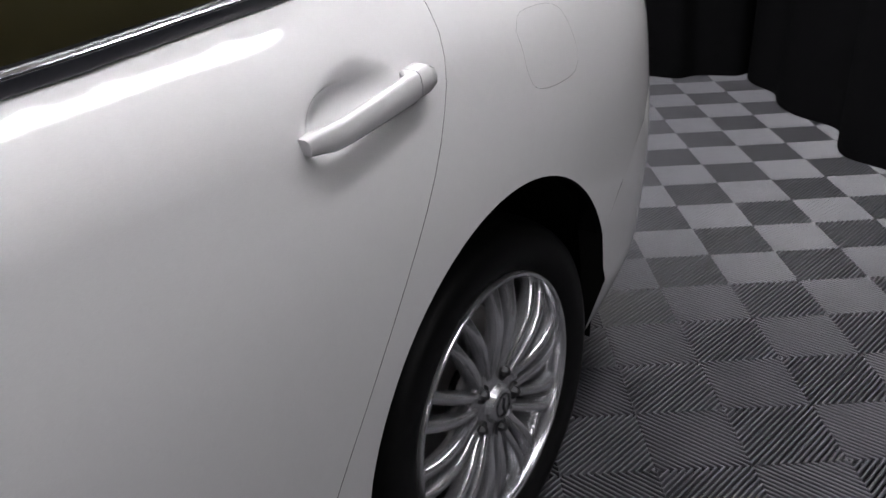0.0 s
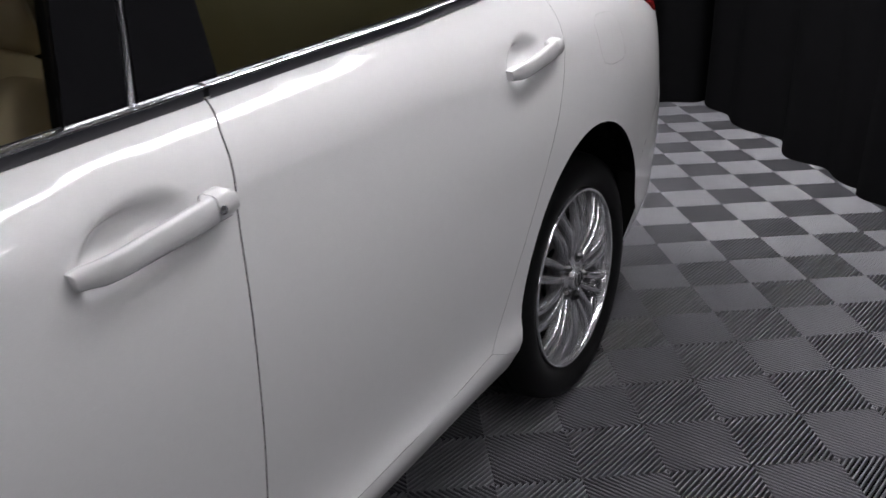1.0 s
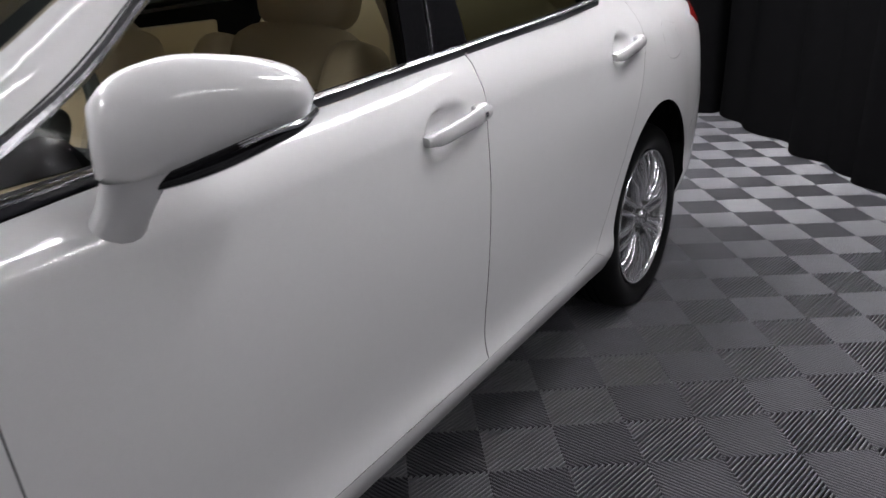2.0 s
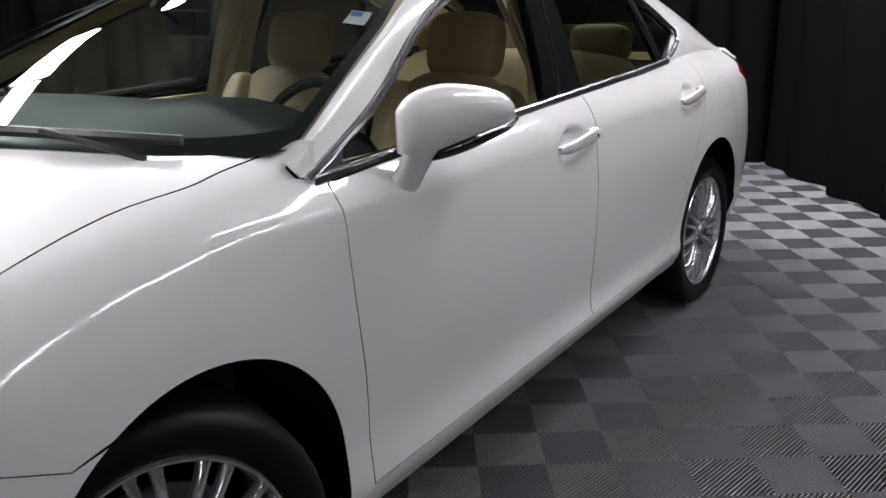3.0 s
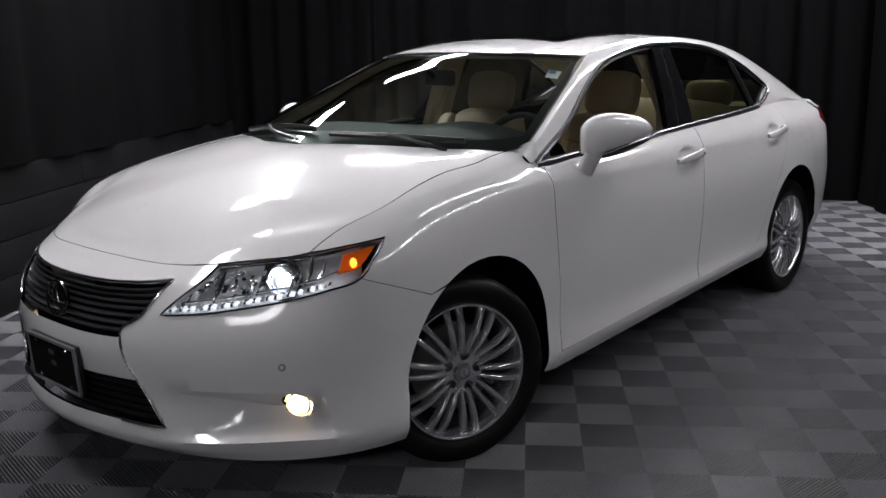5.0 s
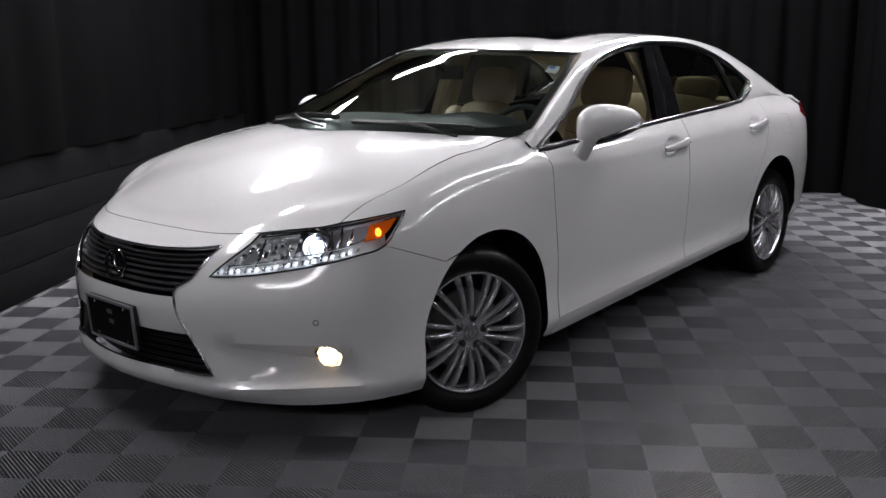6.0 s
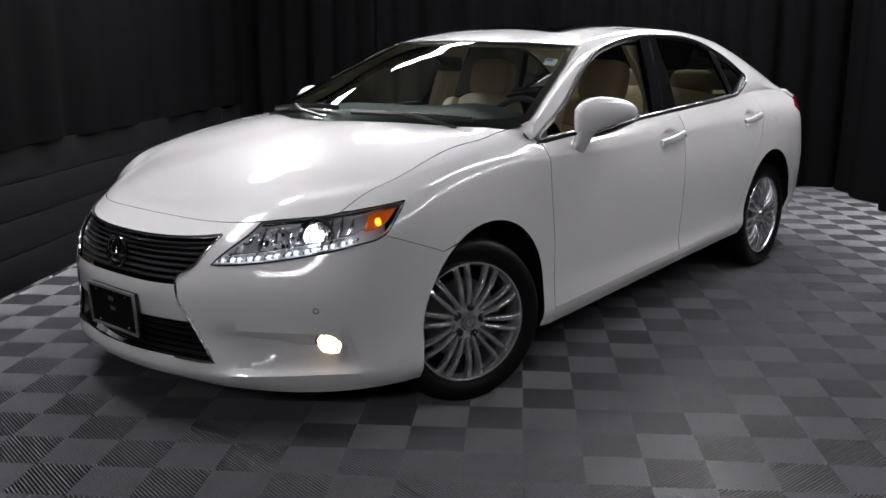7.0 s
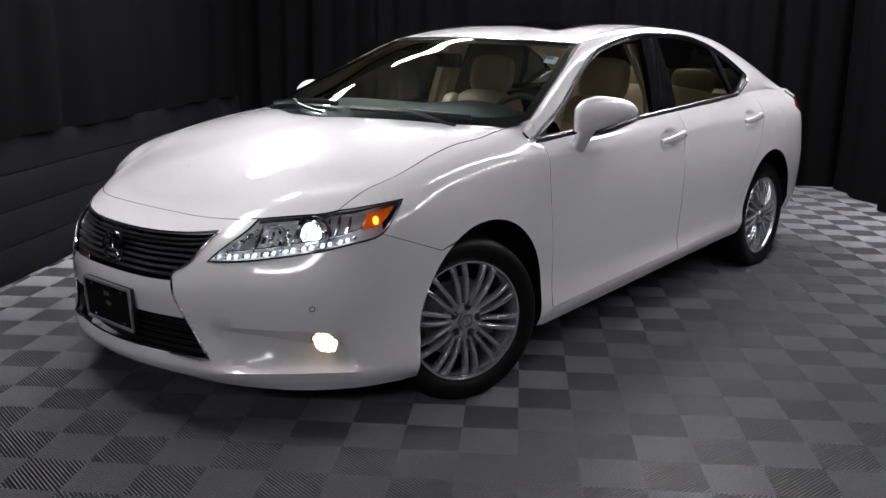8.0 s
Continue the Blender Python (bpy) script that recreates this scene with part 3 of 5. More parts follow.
def strip(bm, s0, s1, v0, v1, ns, nv, place, off=0.0, flip=1):
    grid = []
    for i in range(ns + 1):
        row = []
        for j in range(nv + 1):
            p = place(s0 + (s1 - s0) * i / ns, v0 + (v1 - v0) * j / nv)
            row.append(bm.verts.new((p[0], p[1] * flip, p[2] + off)))
        grid.append(row)
    for i in range(ns):
        for j in range(nv):
            bm.faces.new((grid[i][j], grid[i + 1][j], grid[i + 1][j + 1], grid[i][j + 1]))
    return grid


def full(bm, s0, s1, place, edge=2.0, off=0.0, ns=24, nv=16):
    for flip in (1, -1):
        strip(bm, s0, s1, edge, 6.0, ns, nv, place, off, flip)
    bmesh.ops.remove_doubles(bm, verts=[v for v in bm.verts if abs(v.co.y) < 1e-4], dist=1e-4)




def header(v):
    """Station of the roof's front edge, which bows forwards to the middle."""
    return 2.90 - 0.36 * math.sin(min(max((v - 2) / 4, 0), 1) * math.pi / 2)


def foot(v):
    """Station of the windscreen's lower edge, which rounds up to the pillars."""
    return 0.27 * (1 - min(max((v - 2) / 0.9, 0), 1)) ** 1.6


def on_screen(k, v):
    """The windscreen's own coordinates: k runs from 0 at the cowl to 1 at the roof."""
    return top(foot(v) + k * (header(v) - 0.01 - foot(v)), v)


bm = bmesh.new()
full(bm, 0.0, 1.0, on_screen, 2.04, -0.004)
part("windscreen", bm, SCREEN, car, "large sloping clear windscreen")
bm = bmesh.new()
full(bm, 0.0, 1.0, lambda k, v: top(header(v) + k * (5.75 - header(v)), v), 2.0)
part("roof", bm, PAINT, car)
bm = bmesh.new()
full(bm, 5.77, 7.9, top, 2.04, -0.004)
part("rear_window", bm, TINTED, car)
bm = bmesh.new()
full(bm, 7.92, 9.0, top, 2.0)
part("boot_lid", bm, PAINT, car)
# black frit round the windscreen
bm = bmesh.new()
for flip in (1, -1):
    strip(bm, 0.0, 1.0, 2.04, 2.21, 24, 2, on_screen, -0.007, flip)
    strip(bm, 0.972, 1.0, 2.21, 6, 2, 12, on_screen, -0.007, flip)
    strip(bm, 0.0, 0.115, 2.21, 6, 2, 16, on_screen, -0.007, flip)
part("windscreen_frit", bm, BLACK, car)
# dark shell added under all panels to block light and blacken the gaps
bm = bmesh.new()
for flip in (1, -1):
    strip(bm, 4.0, 14, 0.0, 6.6, 50, 16, lambda s, v: body(s, v) * [1, 1, 1] + [0, 0.046, 0], 0.0, flip)
    strip(bm, 0.0, 5.9, 1.0, 6.0, 30, 20, bonnet, -0.03, flip)
for f in [f for f in bm.faces if any((f.calc_center_median().x - c[0]) ** 2 + (f.calc_center_median().z - c[1]) ** 2 < (c[2] + 0.05) ** 2 for c in (FRONT_ARCH, REAR_ARCH))]:
    bm.faces.remove(f)
part("gap_shade_shell", bm, LINER_AND_SHADE, car)
for c in (FRONT_ARCH, REAR_ARCH):
    for flip in (1, -1):
        bm = bmesh.new()
        a = arc(c[0], c[1], c[2] + 0.01, -8 if c is FRONT_ARCH else -12, 188, 30)
        rows = [[bm.verts.new((x, flip * y, z)) for x, z in a] for y in (-0.886 if c is FRONT_ARCH else -0.825, -0.62, -0.55)]
        for q, r in zip(rows, rows[1:]):
            for i in range(30):
                bm.faces.new((q[i], q[i + 1], r[i + 1], r[i]))
        bm.faces.new(rows[-1])
        part("arch_liner", bm, LINER_AND_SHADE, car)
bm = bmesh.new()
box(bm, -0.3, -0.7, 0.19, 3.5, 0.7, 0.22)
box(bm, -0.45, -0.5, 0.22, 0.35, 0.5, 0.70)
part("underbody", bm, LINER_AND_SHADE, car)

# ---- details of the car ----


def surface_at(place, s, v, depth=0.0, flip=1):
    """A place on (or under) a net and its outward normal."""
    h = 1e-3
    p = np.array(place(s, v))
    n = np.cross(np.array(place(s + h, v)) - np.array(place(s - h, v)), np.array(place(s, v + h)) - np.array(place(s, v - h)))
    n /= np.linalg.norm(n)
    if n @ (p - [1.4, 0, 0.6]) < 0:
        n = -n
    p = p - n * depth
    return Vector((p[0], p[1] * flip, p[2])), Vector((n[0], n[1] * flip, n[2]))


def aim(p, n):
    return Matrix.Translation(p) @ n.to_track_quat("Z", "Y").to_matrix().to_4x4()


def dome(bm, m, r, height, n=20, rings=6, squash=1.0):
    """A round cap that bulges along z of m."""
    rows = []
    for k in range(rings):
        a = k / rings * math.pi / 2
        rows.append([bm.verts.new(m @ Vector((r * math.cos(a) * math.cos(b), squash * r * math.cos(a) * math.sin(b), height * math.sin(a)))) for b in (2 * math.pi * j / n for j in range(n))])
    tip = bm.verts.new(m @ Vector((0, 0, height)))
    for a, b in zip(rows, rows[1:]):
        for j in range(n):
            bm.faces.new((a[j], a[(j + 1) % n], b[(j + 1) % n], b[j]))
    for j in range(n):
        bm.faces.new((rows[-1][j], rows[-1][(j + 1) % n], tip))


def torus(bm, m, r, q, n=28, k=8, squash=1.0):
    rows = []
    for i in range(n):
        a = 2 * math.pi * i / n
        rows.append([bm.verts.new(m @ Vector(((r + q * math.cos(b)) * math.cos(a), squash * (r + q * math.cos(b)) * math.sin(a), q * math.sin(b)))) for b in (2 * math.pi * j / k for j in range(k))])
    for i in range(n):
        for j in range(k):
            bm.faces.new((rows[i][j], rows[(i + 1) % n][j], rows[(i + 1) % n][(j + 1) % k], rows[i][(j + 1) % k]))


def bowl(bm, m, r0, r1, depth, n=24):
    rows = []
    for k in range(6):
        w = k / 5
        r = r0 + (r1 - r0) * w ** 1.6
        rows.append([bm.verts.new(m @ Vector((r * math.cos(b), r * math.sin(b), depth * (w - 1)))) for b in (2 * math.pi * j / n for j in range(n))])
    for a, b in zip(rows, rows[1:]):
        for j in range(n):
            bm.faces.new((a[j], a[(j + 1) % n], b[(j + 1) % n], b[j]))
    bm.faces.new(rows[0])


# wheels: ten pairs of slim spokes
NUT_AND_POCKET = material("dark_nut_and_pocket_shade", (0.06, 0.06, 0.062), 0.35, 0.9)


def spoke(bm, angle, lean):
    """A rounded bar with chamfered shoulders that swells where it meets the rim."""
    rows = []
    for k in range(11):
        w = k / 10
        r = 0.060 + 0.166 * w
        off = lean * (0.0125 + 0.0125 * w)
        half = 0.0082 + 0.0026 * w + 0.006 * max(0, (w - 0.82) / 0.18) ** 2
        y = -0.012 - 0.022 * math.sin(min(w * 1.15, 1) * math.pi / 2) + 0.026 * w ** 3
        depth = 0.034 - 0.010 * w
        ring = []
        for dx, dy in ((-half, depth), (-half, 0.0075), (-half * 0.72, 0.0022), (-half * 0.35, 0.0), (half * 0.35, 0.0), (half * 0.72, 0.0022), (half, 0.0075), (half, depth)):
            ring.append(bm.verts.new(Matrix.Rotation(angle, 4, "Y") @ Vector((off + dx, y + dy, r))))
        rows.append(ring)
    for a, b in zip(rows, rows[1:]):
        for j in range(7):
            bm.faces.new((a[j], a[j + 1], b[j + 1], b[j]))
    bm.faces.new(rows[0])
    bm.faces.new(rows[-1])


def wheel():
    bm = bmesh.new()
    lathe(bm, [(0.0, -0.024), (0.024, -0.024), (0.030, -0.022), (0.033, -0.017), (0.036, -0.011), (0.060, -0.008), (0.074, -0.009), (0.080, -0.004), (0.082, 0.006), (0.080, 0.03), (0.06, 0.05)], 40)
    hub = part("wheel", bm, SILVER, car, "silver ten-pair-spoke alloy wheel with black tyre")
    bm = bmesh.new()
    lathe(bm, [(0.222, 0.0), (0.2245, -0.016), (0.2285, -0.0215), (0.2335, -0.022), (0.2365, -0.017), (0.2368, -0.008), (0.230, -0.002), (0.221, 0.004), (0.215, 0.02), (0.208, 0.06), (0.202, 0.12), (0.212, 0.17), (0.232, 0.185)], 64)
    part("rim", bm, SILVER, hub)
    bm = bmesh.new()
    prof = [(0.231, 0.0), (0.2365, -0.010), (0.243, -0.019), (0.255, -0.026), (0.270, -0.0305), (0.285, -0.0315), (0.299, -0.028), (0.310, -0.021), (0.316, -0.010), (0.321, 0.004), (0.3235, 0.02)]
    for y in (0.045, 0.075, 0.105, 0.135):
        prof += [(0.325, y - 0.009), (0.325, y - 0.003), (0.318, y - 0.002), (0.318, y + 0.004), (0.325, y + 0.005)]
    prof += [(0.3235, 0.158), (0.318, 0.188), (0.300, 0.205), (0.26, 0.205), (0.231, 0.185)]
    lathe(bm, prof, 96)
    part("tyre", bm, RUBBER, hub)
    for k in range(10):
        for lean in (-1, 1):
            bm = bmesh.new()
            spoke(bm, 2 * math.pi * (k + 0.5) / 10, lean)
            part("spoke", bm, SILVER, hub)
    for k in range(5):
        bm = bmesh.new()
        a = 2 * math.pi * k / 5
        m = pose(0.057 * math.sin(a), -0.0105, 0.057 * math.cos(a), 90, 0, 0)
        torus(bm, m, 0.0148, 0.0026, 18, 6)
        # flat dark disc round the nut stands in for its shaded pocket
        dome(bm, m @ pose(0, 0, -0.001), 0.0148, 0.002, 18, 2)
        dome(bm, m, 0.0105, 0.014, 6, 3)
        part("lug_nut", bm, NUT_AND_POCKET, hub)
    bm = bmesh.new()
    lathe(bm, [(0.07, 0.05), (0.15, 0.05), (0.155, 0.055), (0.155, 0.07), (0.07, 0.07)], 48)
    part("brake_disc", bm, DISC, hub)
    bm = bmesh.new()
    lathe(bm, [(0.205, 0.125), (0.10, 0.13), (0.02, 0.13)], 32)
    part("brake_shield", bm, LINER_AND_SHADE, hub)
    bm = bmesh.new()
    box(bm, 0.09, 0.03, -0.06, 0.165, 0.10, 0.06, 0.012)
    part("brake_caliper", bm, DARKCHROME, hub)
    bm = bmesh.new()
    m = pose(0, -0.0245, 0, 90, 0, 0)
    torus(bm, m, 0.021, 0.0022, 24, 6)
    tube(bm, [m @ Vector(q) for q in ((-0.004, 0.012, 0.001), (0.002, -0.005, 0.001), (0.012, -0.011, 0.001))], 0.0022, 6)
    part("cap_emblem", bm, DARKCHROME, hub)
    return hub


def copy_part(ob, m):
    c = copy_thing(ob, m)
    c.parent = car
    return c


first = wheel()
first.matrix_basis = pose(0.008, -0.862, 0.3145, 0, 0, -21) @ pose(0, 0, 0, 0, 10, 0)
copy_part(first, pose(2.885, -0.828, 0.319, 0, 26, 0))
copy_part(first, pose(0.03, 0.856, 0.326, 0, 0, 159) @ pose(0, 0, 0, 0, 5, 0))
copy_part(first, pose(2.885, 0.828, 0.326, 0, 0, 180))

# headlamps
XENON = glow("xenon_lamp", (0.80, 0.89, 1.0), 7.0)
PARK = glow("led_strip", (0.9, 0.95, 1.0), 1.0)
AMBER = glow("lit_amber_bulb", (1.0, 0.36, 0.03), 3.0)
AMBERLENS = material("amber_reflector", (0.62, 0.075, 0.005), 0.25, 0.0, 1.0)
shader(AMBERLENS).inputs["Emission Color"].default_value = (1.0, 0.2, 0.0, 1)
shader(AMBERLENS).inputs["Emission Strength"].default_value = 0.12
FOGGLOW = glow("fog_lamp_glow", (1.0, 0.76, 0.46), 9.0)
LAMPBLACK = material("lamp_surround", (0.02, 0.021, 0.024), 0.25, 0.0, 0.6)
LAMPSHELL = material("lamp_shell", (0.80, 0.805, 0.82), 0.28, 0.55)
REFLECTOR = material("lamp_reflector", (0.88, 0.89, 0.91), 0.2, 1.0)
SMOKED = material("smoked_lamp_trim", (0.10, 0.105, 0.115), 0.2, 0.9)
for mirror in (False, True):
    flip = -1 if mirror else 1
    bm = bmesh.new()
    skin(bm, LAMP, flank, SV, 0.03, gap=0.002, lip=-0.040, sink=0.042, mirror=mirror)
    for f in bm.faces:
        f.material_index = 0
    lamp = part("headlamp", bm, LAMPSHELL, car, "lit headlamp with projector, light strip and amber corner")
    bm = bmesh.new()
    skin(bm, LAMP, flank, SV, 0.03, gap=0.002, lip=0, sink=0.001, mirror=mirror)
    lens = part("lens", bm, LENS, lamp, "clear lens")
    lens.visible_shadow = False
    bm = bmesh.new()
    ring = [flank(*p) for p in LAMP]
    tube(bm, [(p[0], p[1] * flip, p[2]) for p in thin([tuple(q) for q in ring], 0.004)], 0.0035, 6, closed=True)
    part("lamp_gasket", bm, LAMPBLACK, lamp)
    # low beam projector with its collar
    p, n = surface_at(flank, 3.08, 4.70, 0.030, flip)
    n = (n * 0.55 + Vector((-0.85, -0.25 * flip, 0))).normalized()
    m = aim(p, n)
    bm = bmesh.new()
    torus(bm, m @ pose(0, 0, 0.012), 0.043, 0.005)
    torus(bm, m @ pose(0, 0, 0.006), 0.034, 0.003)
    bowl(bm, m @ pose(0, 0, 0.010), 0.030, 0.047, 0.03)
    part("projector_collar", bm, REFLECTOR, lamp)
    bm = bmesh.new()
    dome(bm, m @ pose(0, 0, -0.004), 0.022, 0.016)
    part("projector_lens", bm, XENON, lamp)
    bm = bmesh.new()
    torus(bm, m @ pose(0, 0, 0.0), 0.060, 0.006)
    bowl(bm, m @ pose(0, 0, -0.004), 0.050, 0.064, 0.03)
    part("projector_shroud", bm, LAMPBLACK, lamp)
    # high beam bowl
    p, n = surface_at(flank, 2.68, 4.72, 0.036, flip)
    n = (n * 0.6 + Vector((-0.8, -0.1 * flip, 0))).normalized()
    m = aim(p, n)
    bm = bmesh.new()
    bowl(bm, m @ pose(0, 0, 0.016), 0.012, 0.052, 0.045)
    torus(bm, m @ pose(0, 0, 0.018), 0.052, 0.003)
    dome(bm, m @ pose(0, 0, -0.02), 0.013, 0.02, 12)
    part("reflector_bowl", bm, REFLECTOR, lamp)
    # slanting fins of bright trim
    for k, (a, b) in enumerate((((2.04, 4.45), (2.36, 5.6)), ((2.14, 4.38), (2.44, 5.5)), ((2.86, 4.3), (2.90, 5.35)), ((3.33, 4.3), (3.38, 5.25)), ((3.46, 4.35), (3.52, 5.1)), ((2.45, 4.35), (2.50, 5.45)), ((3.20, 4.3), (3.26, 5.2)))):
        bm = bmesh.new()
        pts = [surface_at(flank, a[0] + (b[0] - a[0]) * i / 6, a[1] + (b[1] - a[1]) * i / 6, 0.022 + 0.012 * math.sin(i / 6 * math.pi), flip)[0] for i in range(7)]
        tube(bm, pts, [0.003 + 0.004 * math.sin(i / 6 * math.pi) for i in range(7)], 6)
        part("lamp_fin", bm, (REFLECTOR, LAMPSHELL, LAMPBLACK, SMOKED, REFLECTOR, LAMPBLACK, REFLECTOR)[k], lamp)
    # row of small lights along the lower edge
    for k in range(40):
        w = k / 39
        s = 1.97 + 1.62 * w
        v = float(np.interp(s, (1.9, 2.52, 3.07, 3.5, 3.6), (4.31, 4.10, 4.03, 4.09, 4.14))) + 0.03 * (1 - w)
        p, n = surface_at(flank, s, v, 0.012, flip)
        bm = bmesh.new()
        m = aim(p, n) @ pose(0, 0, 0, 25 * math.sin(k * 2.4), 25 * math.cos(k * 1.7), 0)
        dome(bm, m, 0.0078, 0.006, 7, 3, 0.75)
        dome(bm, m @ pose(0.002, 0.011 * (1 - 0.5 * w), -0.002), 0.008, 0.006, 7, 3, 0.6)
        part("light_strip_cell", bm, (PARK, REFLECTOR, PARK, LAMPSHELL, REFLECTOR)[k % 5], lamp)
    # cut facets of bright trim in the inner end of the lamp
    rnd = random.Random(17)
    for k in range(16):
        s = 2.08 + 0.055 * (k % 6) + 0.06 * (k // 6)
        v = 4.38 + 0.30 * (k // 6) + 0.16 * (k % 6) * (0.55 if k > 11 else 0.8)
        p, n = surface_at(flank, s, v, 0.026, flip)
        bm = bmesh.new()
        dome(bm, aim(p, n) @ pose(0, 0, 0, rnd.uniform(-30, 30), rnd.uniform(-30, 30), rnd.uniform(0, 90)), rnd.uniform(0.012, 0.021), 0.010, 5, 2, 0.7)
        part("bright_facet", bm, REFLECTOR if k % 3 else LAMPSHELL, lamp)
    for k in range(18):
        p, n = surface_at(flank, 2.46 + 0.085 * (k % 6) + rnd.uniform(-0.02, 0.02), 4.48 + 0.27 * (k // 6) + rnd.uniform(-0.06, 0.06), 0.024, flip)
        bm = bmesh.new()
        dome(bm, aim(p, n) @ pose(0, 0, 0, rnd.uniform(-40, 40), rnd.uniform(-40, 40), rnd.uniform(0, 90)), rnd.uniform(0.009, 0.017), 0.009, 5, 2, 0.6)
        part("bright_facet", bm, (REFLECTOR, LAMPSHELL, REFLECTOR, LAMPBLACK)[k % 4], lamp)
    bm = bmesh.new()
    tube(bm, [surface_at(flank, s, float(np.interp(s, (1.9, 2.52, 3.07, 3.5, 3.9), (4.60, 4.42, 4.34, 4.40, 4.7))), 0.020, flip)[0] for s in np.linspace(2.05, 3.75, 14)], 0.004, 6)
    part("strip_shelf", bm, REFLECTOR, lamp)
    # amber corner
    bm = bmesh.new()
    skin(bm, [(3.67, 4.42), (3.72, 5.06), (4.05, 5.05), (3.95, 4.62), (3.87, 4.42)], flank, SV, 0.015, gap=0.0, lip=0.006, sink=0.016, mirror=mirror)
    corner = part("side_marker", bm, AMBERLENS, lamp, "lit amber corner reflector")
    p, n = surface_at(flank, 3.83, 4.66, 0.014, flip)
    bm = bmesh.new()
    dome(bm, aim(p, n), 0.011, 0.005, 9, 4, 1.5)
    part("bulb", bm, AMBER, corner)
    # upper dark eyebrow
    bm = bmesh.new()
    skin(bm, run([(4.08, 5.13), (3.66, 5.24), (3.09, 5.295), (2.46, 5.585)], 5) + run([(2.45, 5.50), (3.07, 5.22), (3.6, 5.12)], 5), flank, SV, 0.02, gap=0, lip=0, sink=0.006, mirror=mirror)
    part("lamp_brow", bm, LAMPBLACK, lamp)
    # fog lamp in its recess
    p, n = surface_at(flank, 3.155, 1.775, -0.004, flip)
    n = (Vector((n.x, n.y, 0.0)).normalized() + Vector((-0.7, 0, 0.1))).normalized()
    m = aim(p - n * 0.008, n)
    bm = bmesh.new()
    bowl(bm, m @ pose(0, 0, 0.002), 0.03, 0.046, 0.04)
    fog = part("fog_lamp", bm, REFLECTOR, car, "round warm fog lamp, lit")
    bm = bmesh.new()
    torus(bm, m @ pose(0, 0, -0.004), 0.0335, 0.003)
    part("fog_bezel", bm, CHROME, fog)
    bm = bmesh.new()
    dome(bm, m @ pose(0, 0, -0.008), 0.031, 0.010)
    part("fog_lens", bm, FOGGLOW, fog)
    # parking sensor
    p, n = surface_at(flank, 3.06, 2.62, -0.0006, flip)
    bm = bmesh.new()
    torus(bm, aim(p, n), 0.0088, 0.0016, 18, 6)
    sensor = part("parking_sensor", bm, SEAL, car)
    bm = bmesh.new()
    dome(bm, aim(p, n), 0.0078, 0.0015, 16, 3)
    part("sensor_face", bm, PAINT, sensor)

# grille


def grille_half(v):
    """Station of the opening's edge at a line, on its slanting flank."""
    return float(np.interp(v, [p[1] for p in GRILLE_FLANK[::-1]], [p[0] for p in GRILLE_FLANK[::-1]]))


def across(v, depth, n=15, inset=0.0):
    a = grille_half(v) - inset
    left = [surface_at(flank, a * (1 - i / n), v, depth)[0] for i in range(n)]
    mid = [surface_at(flank, 0.001, v, depth)[0]]
    return left + mid + [Vector((p.x, -p.y, p.z)) for p in left[::-1]]


def band(bm, v0, v1, depth, rows=4, inset=0.0):
    grid = [[bm.verts.new(p) for p in across(v0 + (v1 - v0) * k / rows, depth, inset=inset)] for k in range(rows + 1)]
    for a, b in zip(grid, grid[1:]):
        for j in range(len(a) - 1):
            bm.faces.new((a[j], a[j + 1], b[j + 1], b[j]))


PLATERIM = material("satin_plate_rim", (0.42, 0.43, 0.45), 0.35, 0.8)
GRILLEBAR = material("grille_bar", (0.17, 0.17, 0.18), 0.3, 0.8)
bm = bmesh.new()
band(bm, 1.45, 5.36, 0.055, 20)
grille = part("grille", bm, LINER_AND_SHADE, car, "dark waisted grille with seven bars and round emblem")
for k in range(7):
    v = 3.66 + 1.62 * k / 6.4
    bm = bmesh.new()
    top_edge, front, low = across(v + 0.075, 0.024), across(v + 0.01, 0.010), across(v - 0.055, 0.014)
    back = across(v - 0.02, 0.05)
    rows = [[bm.verts.new(p) for p in q] for q in (back, top_edge, front, low)]
    for i in range(4):
        a, b = rows[i], rows[(i + 1) % 4]
        for j in range(len(a) - 1):
            bm.faces.new((a[j], a[j + 1], b[j + 1], b[j]))
    part("grille_bar", bm, GRILLEBAR, grille)
for k in range(6):
    v = 1.60 + 0.80 * k / 5.6
    bm = bmesh.new()
    tube(bm, across(v, 0.04), 0.006, 6)
    part("intake_bar", bm, BLACK, grille)
bm = bmesh.new()
band(bm, 2.43, 3.45, 0.004, 8)
part("grille_waist", bm, PAINT, grille, "white cross panel between grille and intake")
for flip in (1, -1):
    bm = bmesh.new()
    pts = [surface_at(flank, *p, 0.0, flip)[0] for p in GRILLE_EDGE[3:]]
    tube(bm, pts[:38], 0.0055, 6)
    part("grille_frame", bm, TRIMCHROME, grille)
bm = bmesh.new()
tube(bm, across(5.36, 0.0), 0.006, 6)
part("grille_frame", bm, TRIMCHROME, grille)
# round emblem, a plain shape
p, n = surface_at(flank, 0.001, 4.28, 0.004)
m = aim(p, Vector((-1, 0, 0.12)).normalized())
bm = bmesh.new()
torus(bm, m, 0.062, 0.007, 36, 8, 0.85)
emblem = part("emblem", bm, DARKCHROME, grille, "oval dark chrome emblem ring")
bm = bmesh.new()
dome(bm, m @ pose(0, 0, -0.012), 0.060, 0.006, 28, 4, 0.85)
part("emblem_back", bm, GLOSSBLACK, emblem)
bm = bmesh.new()
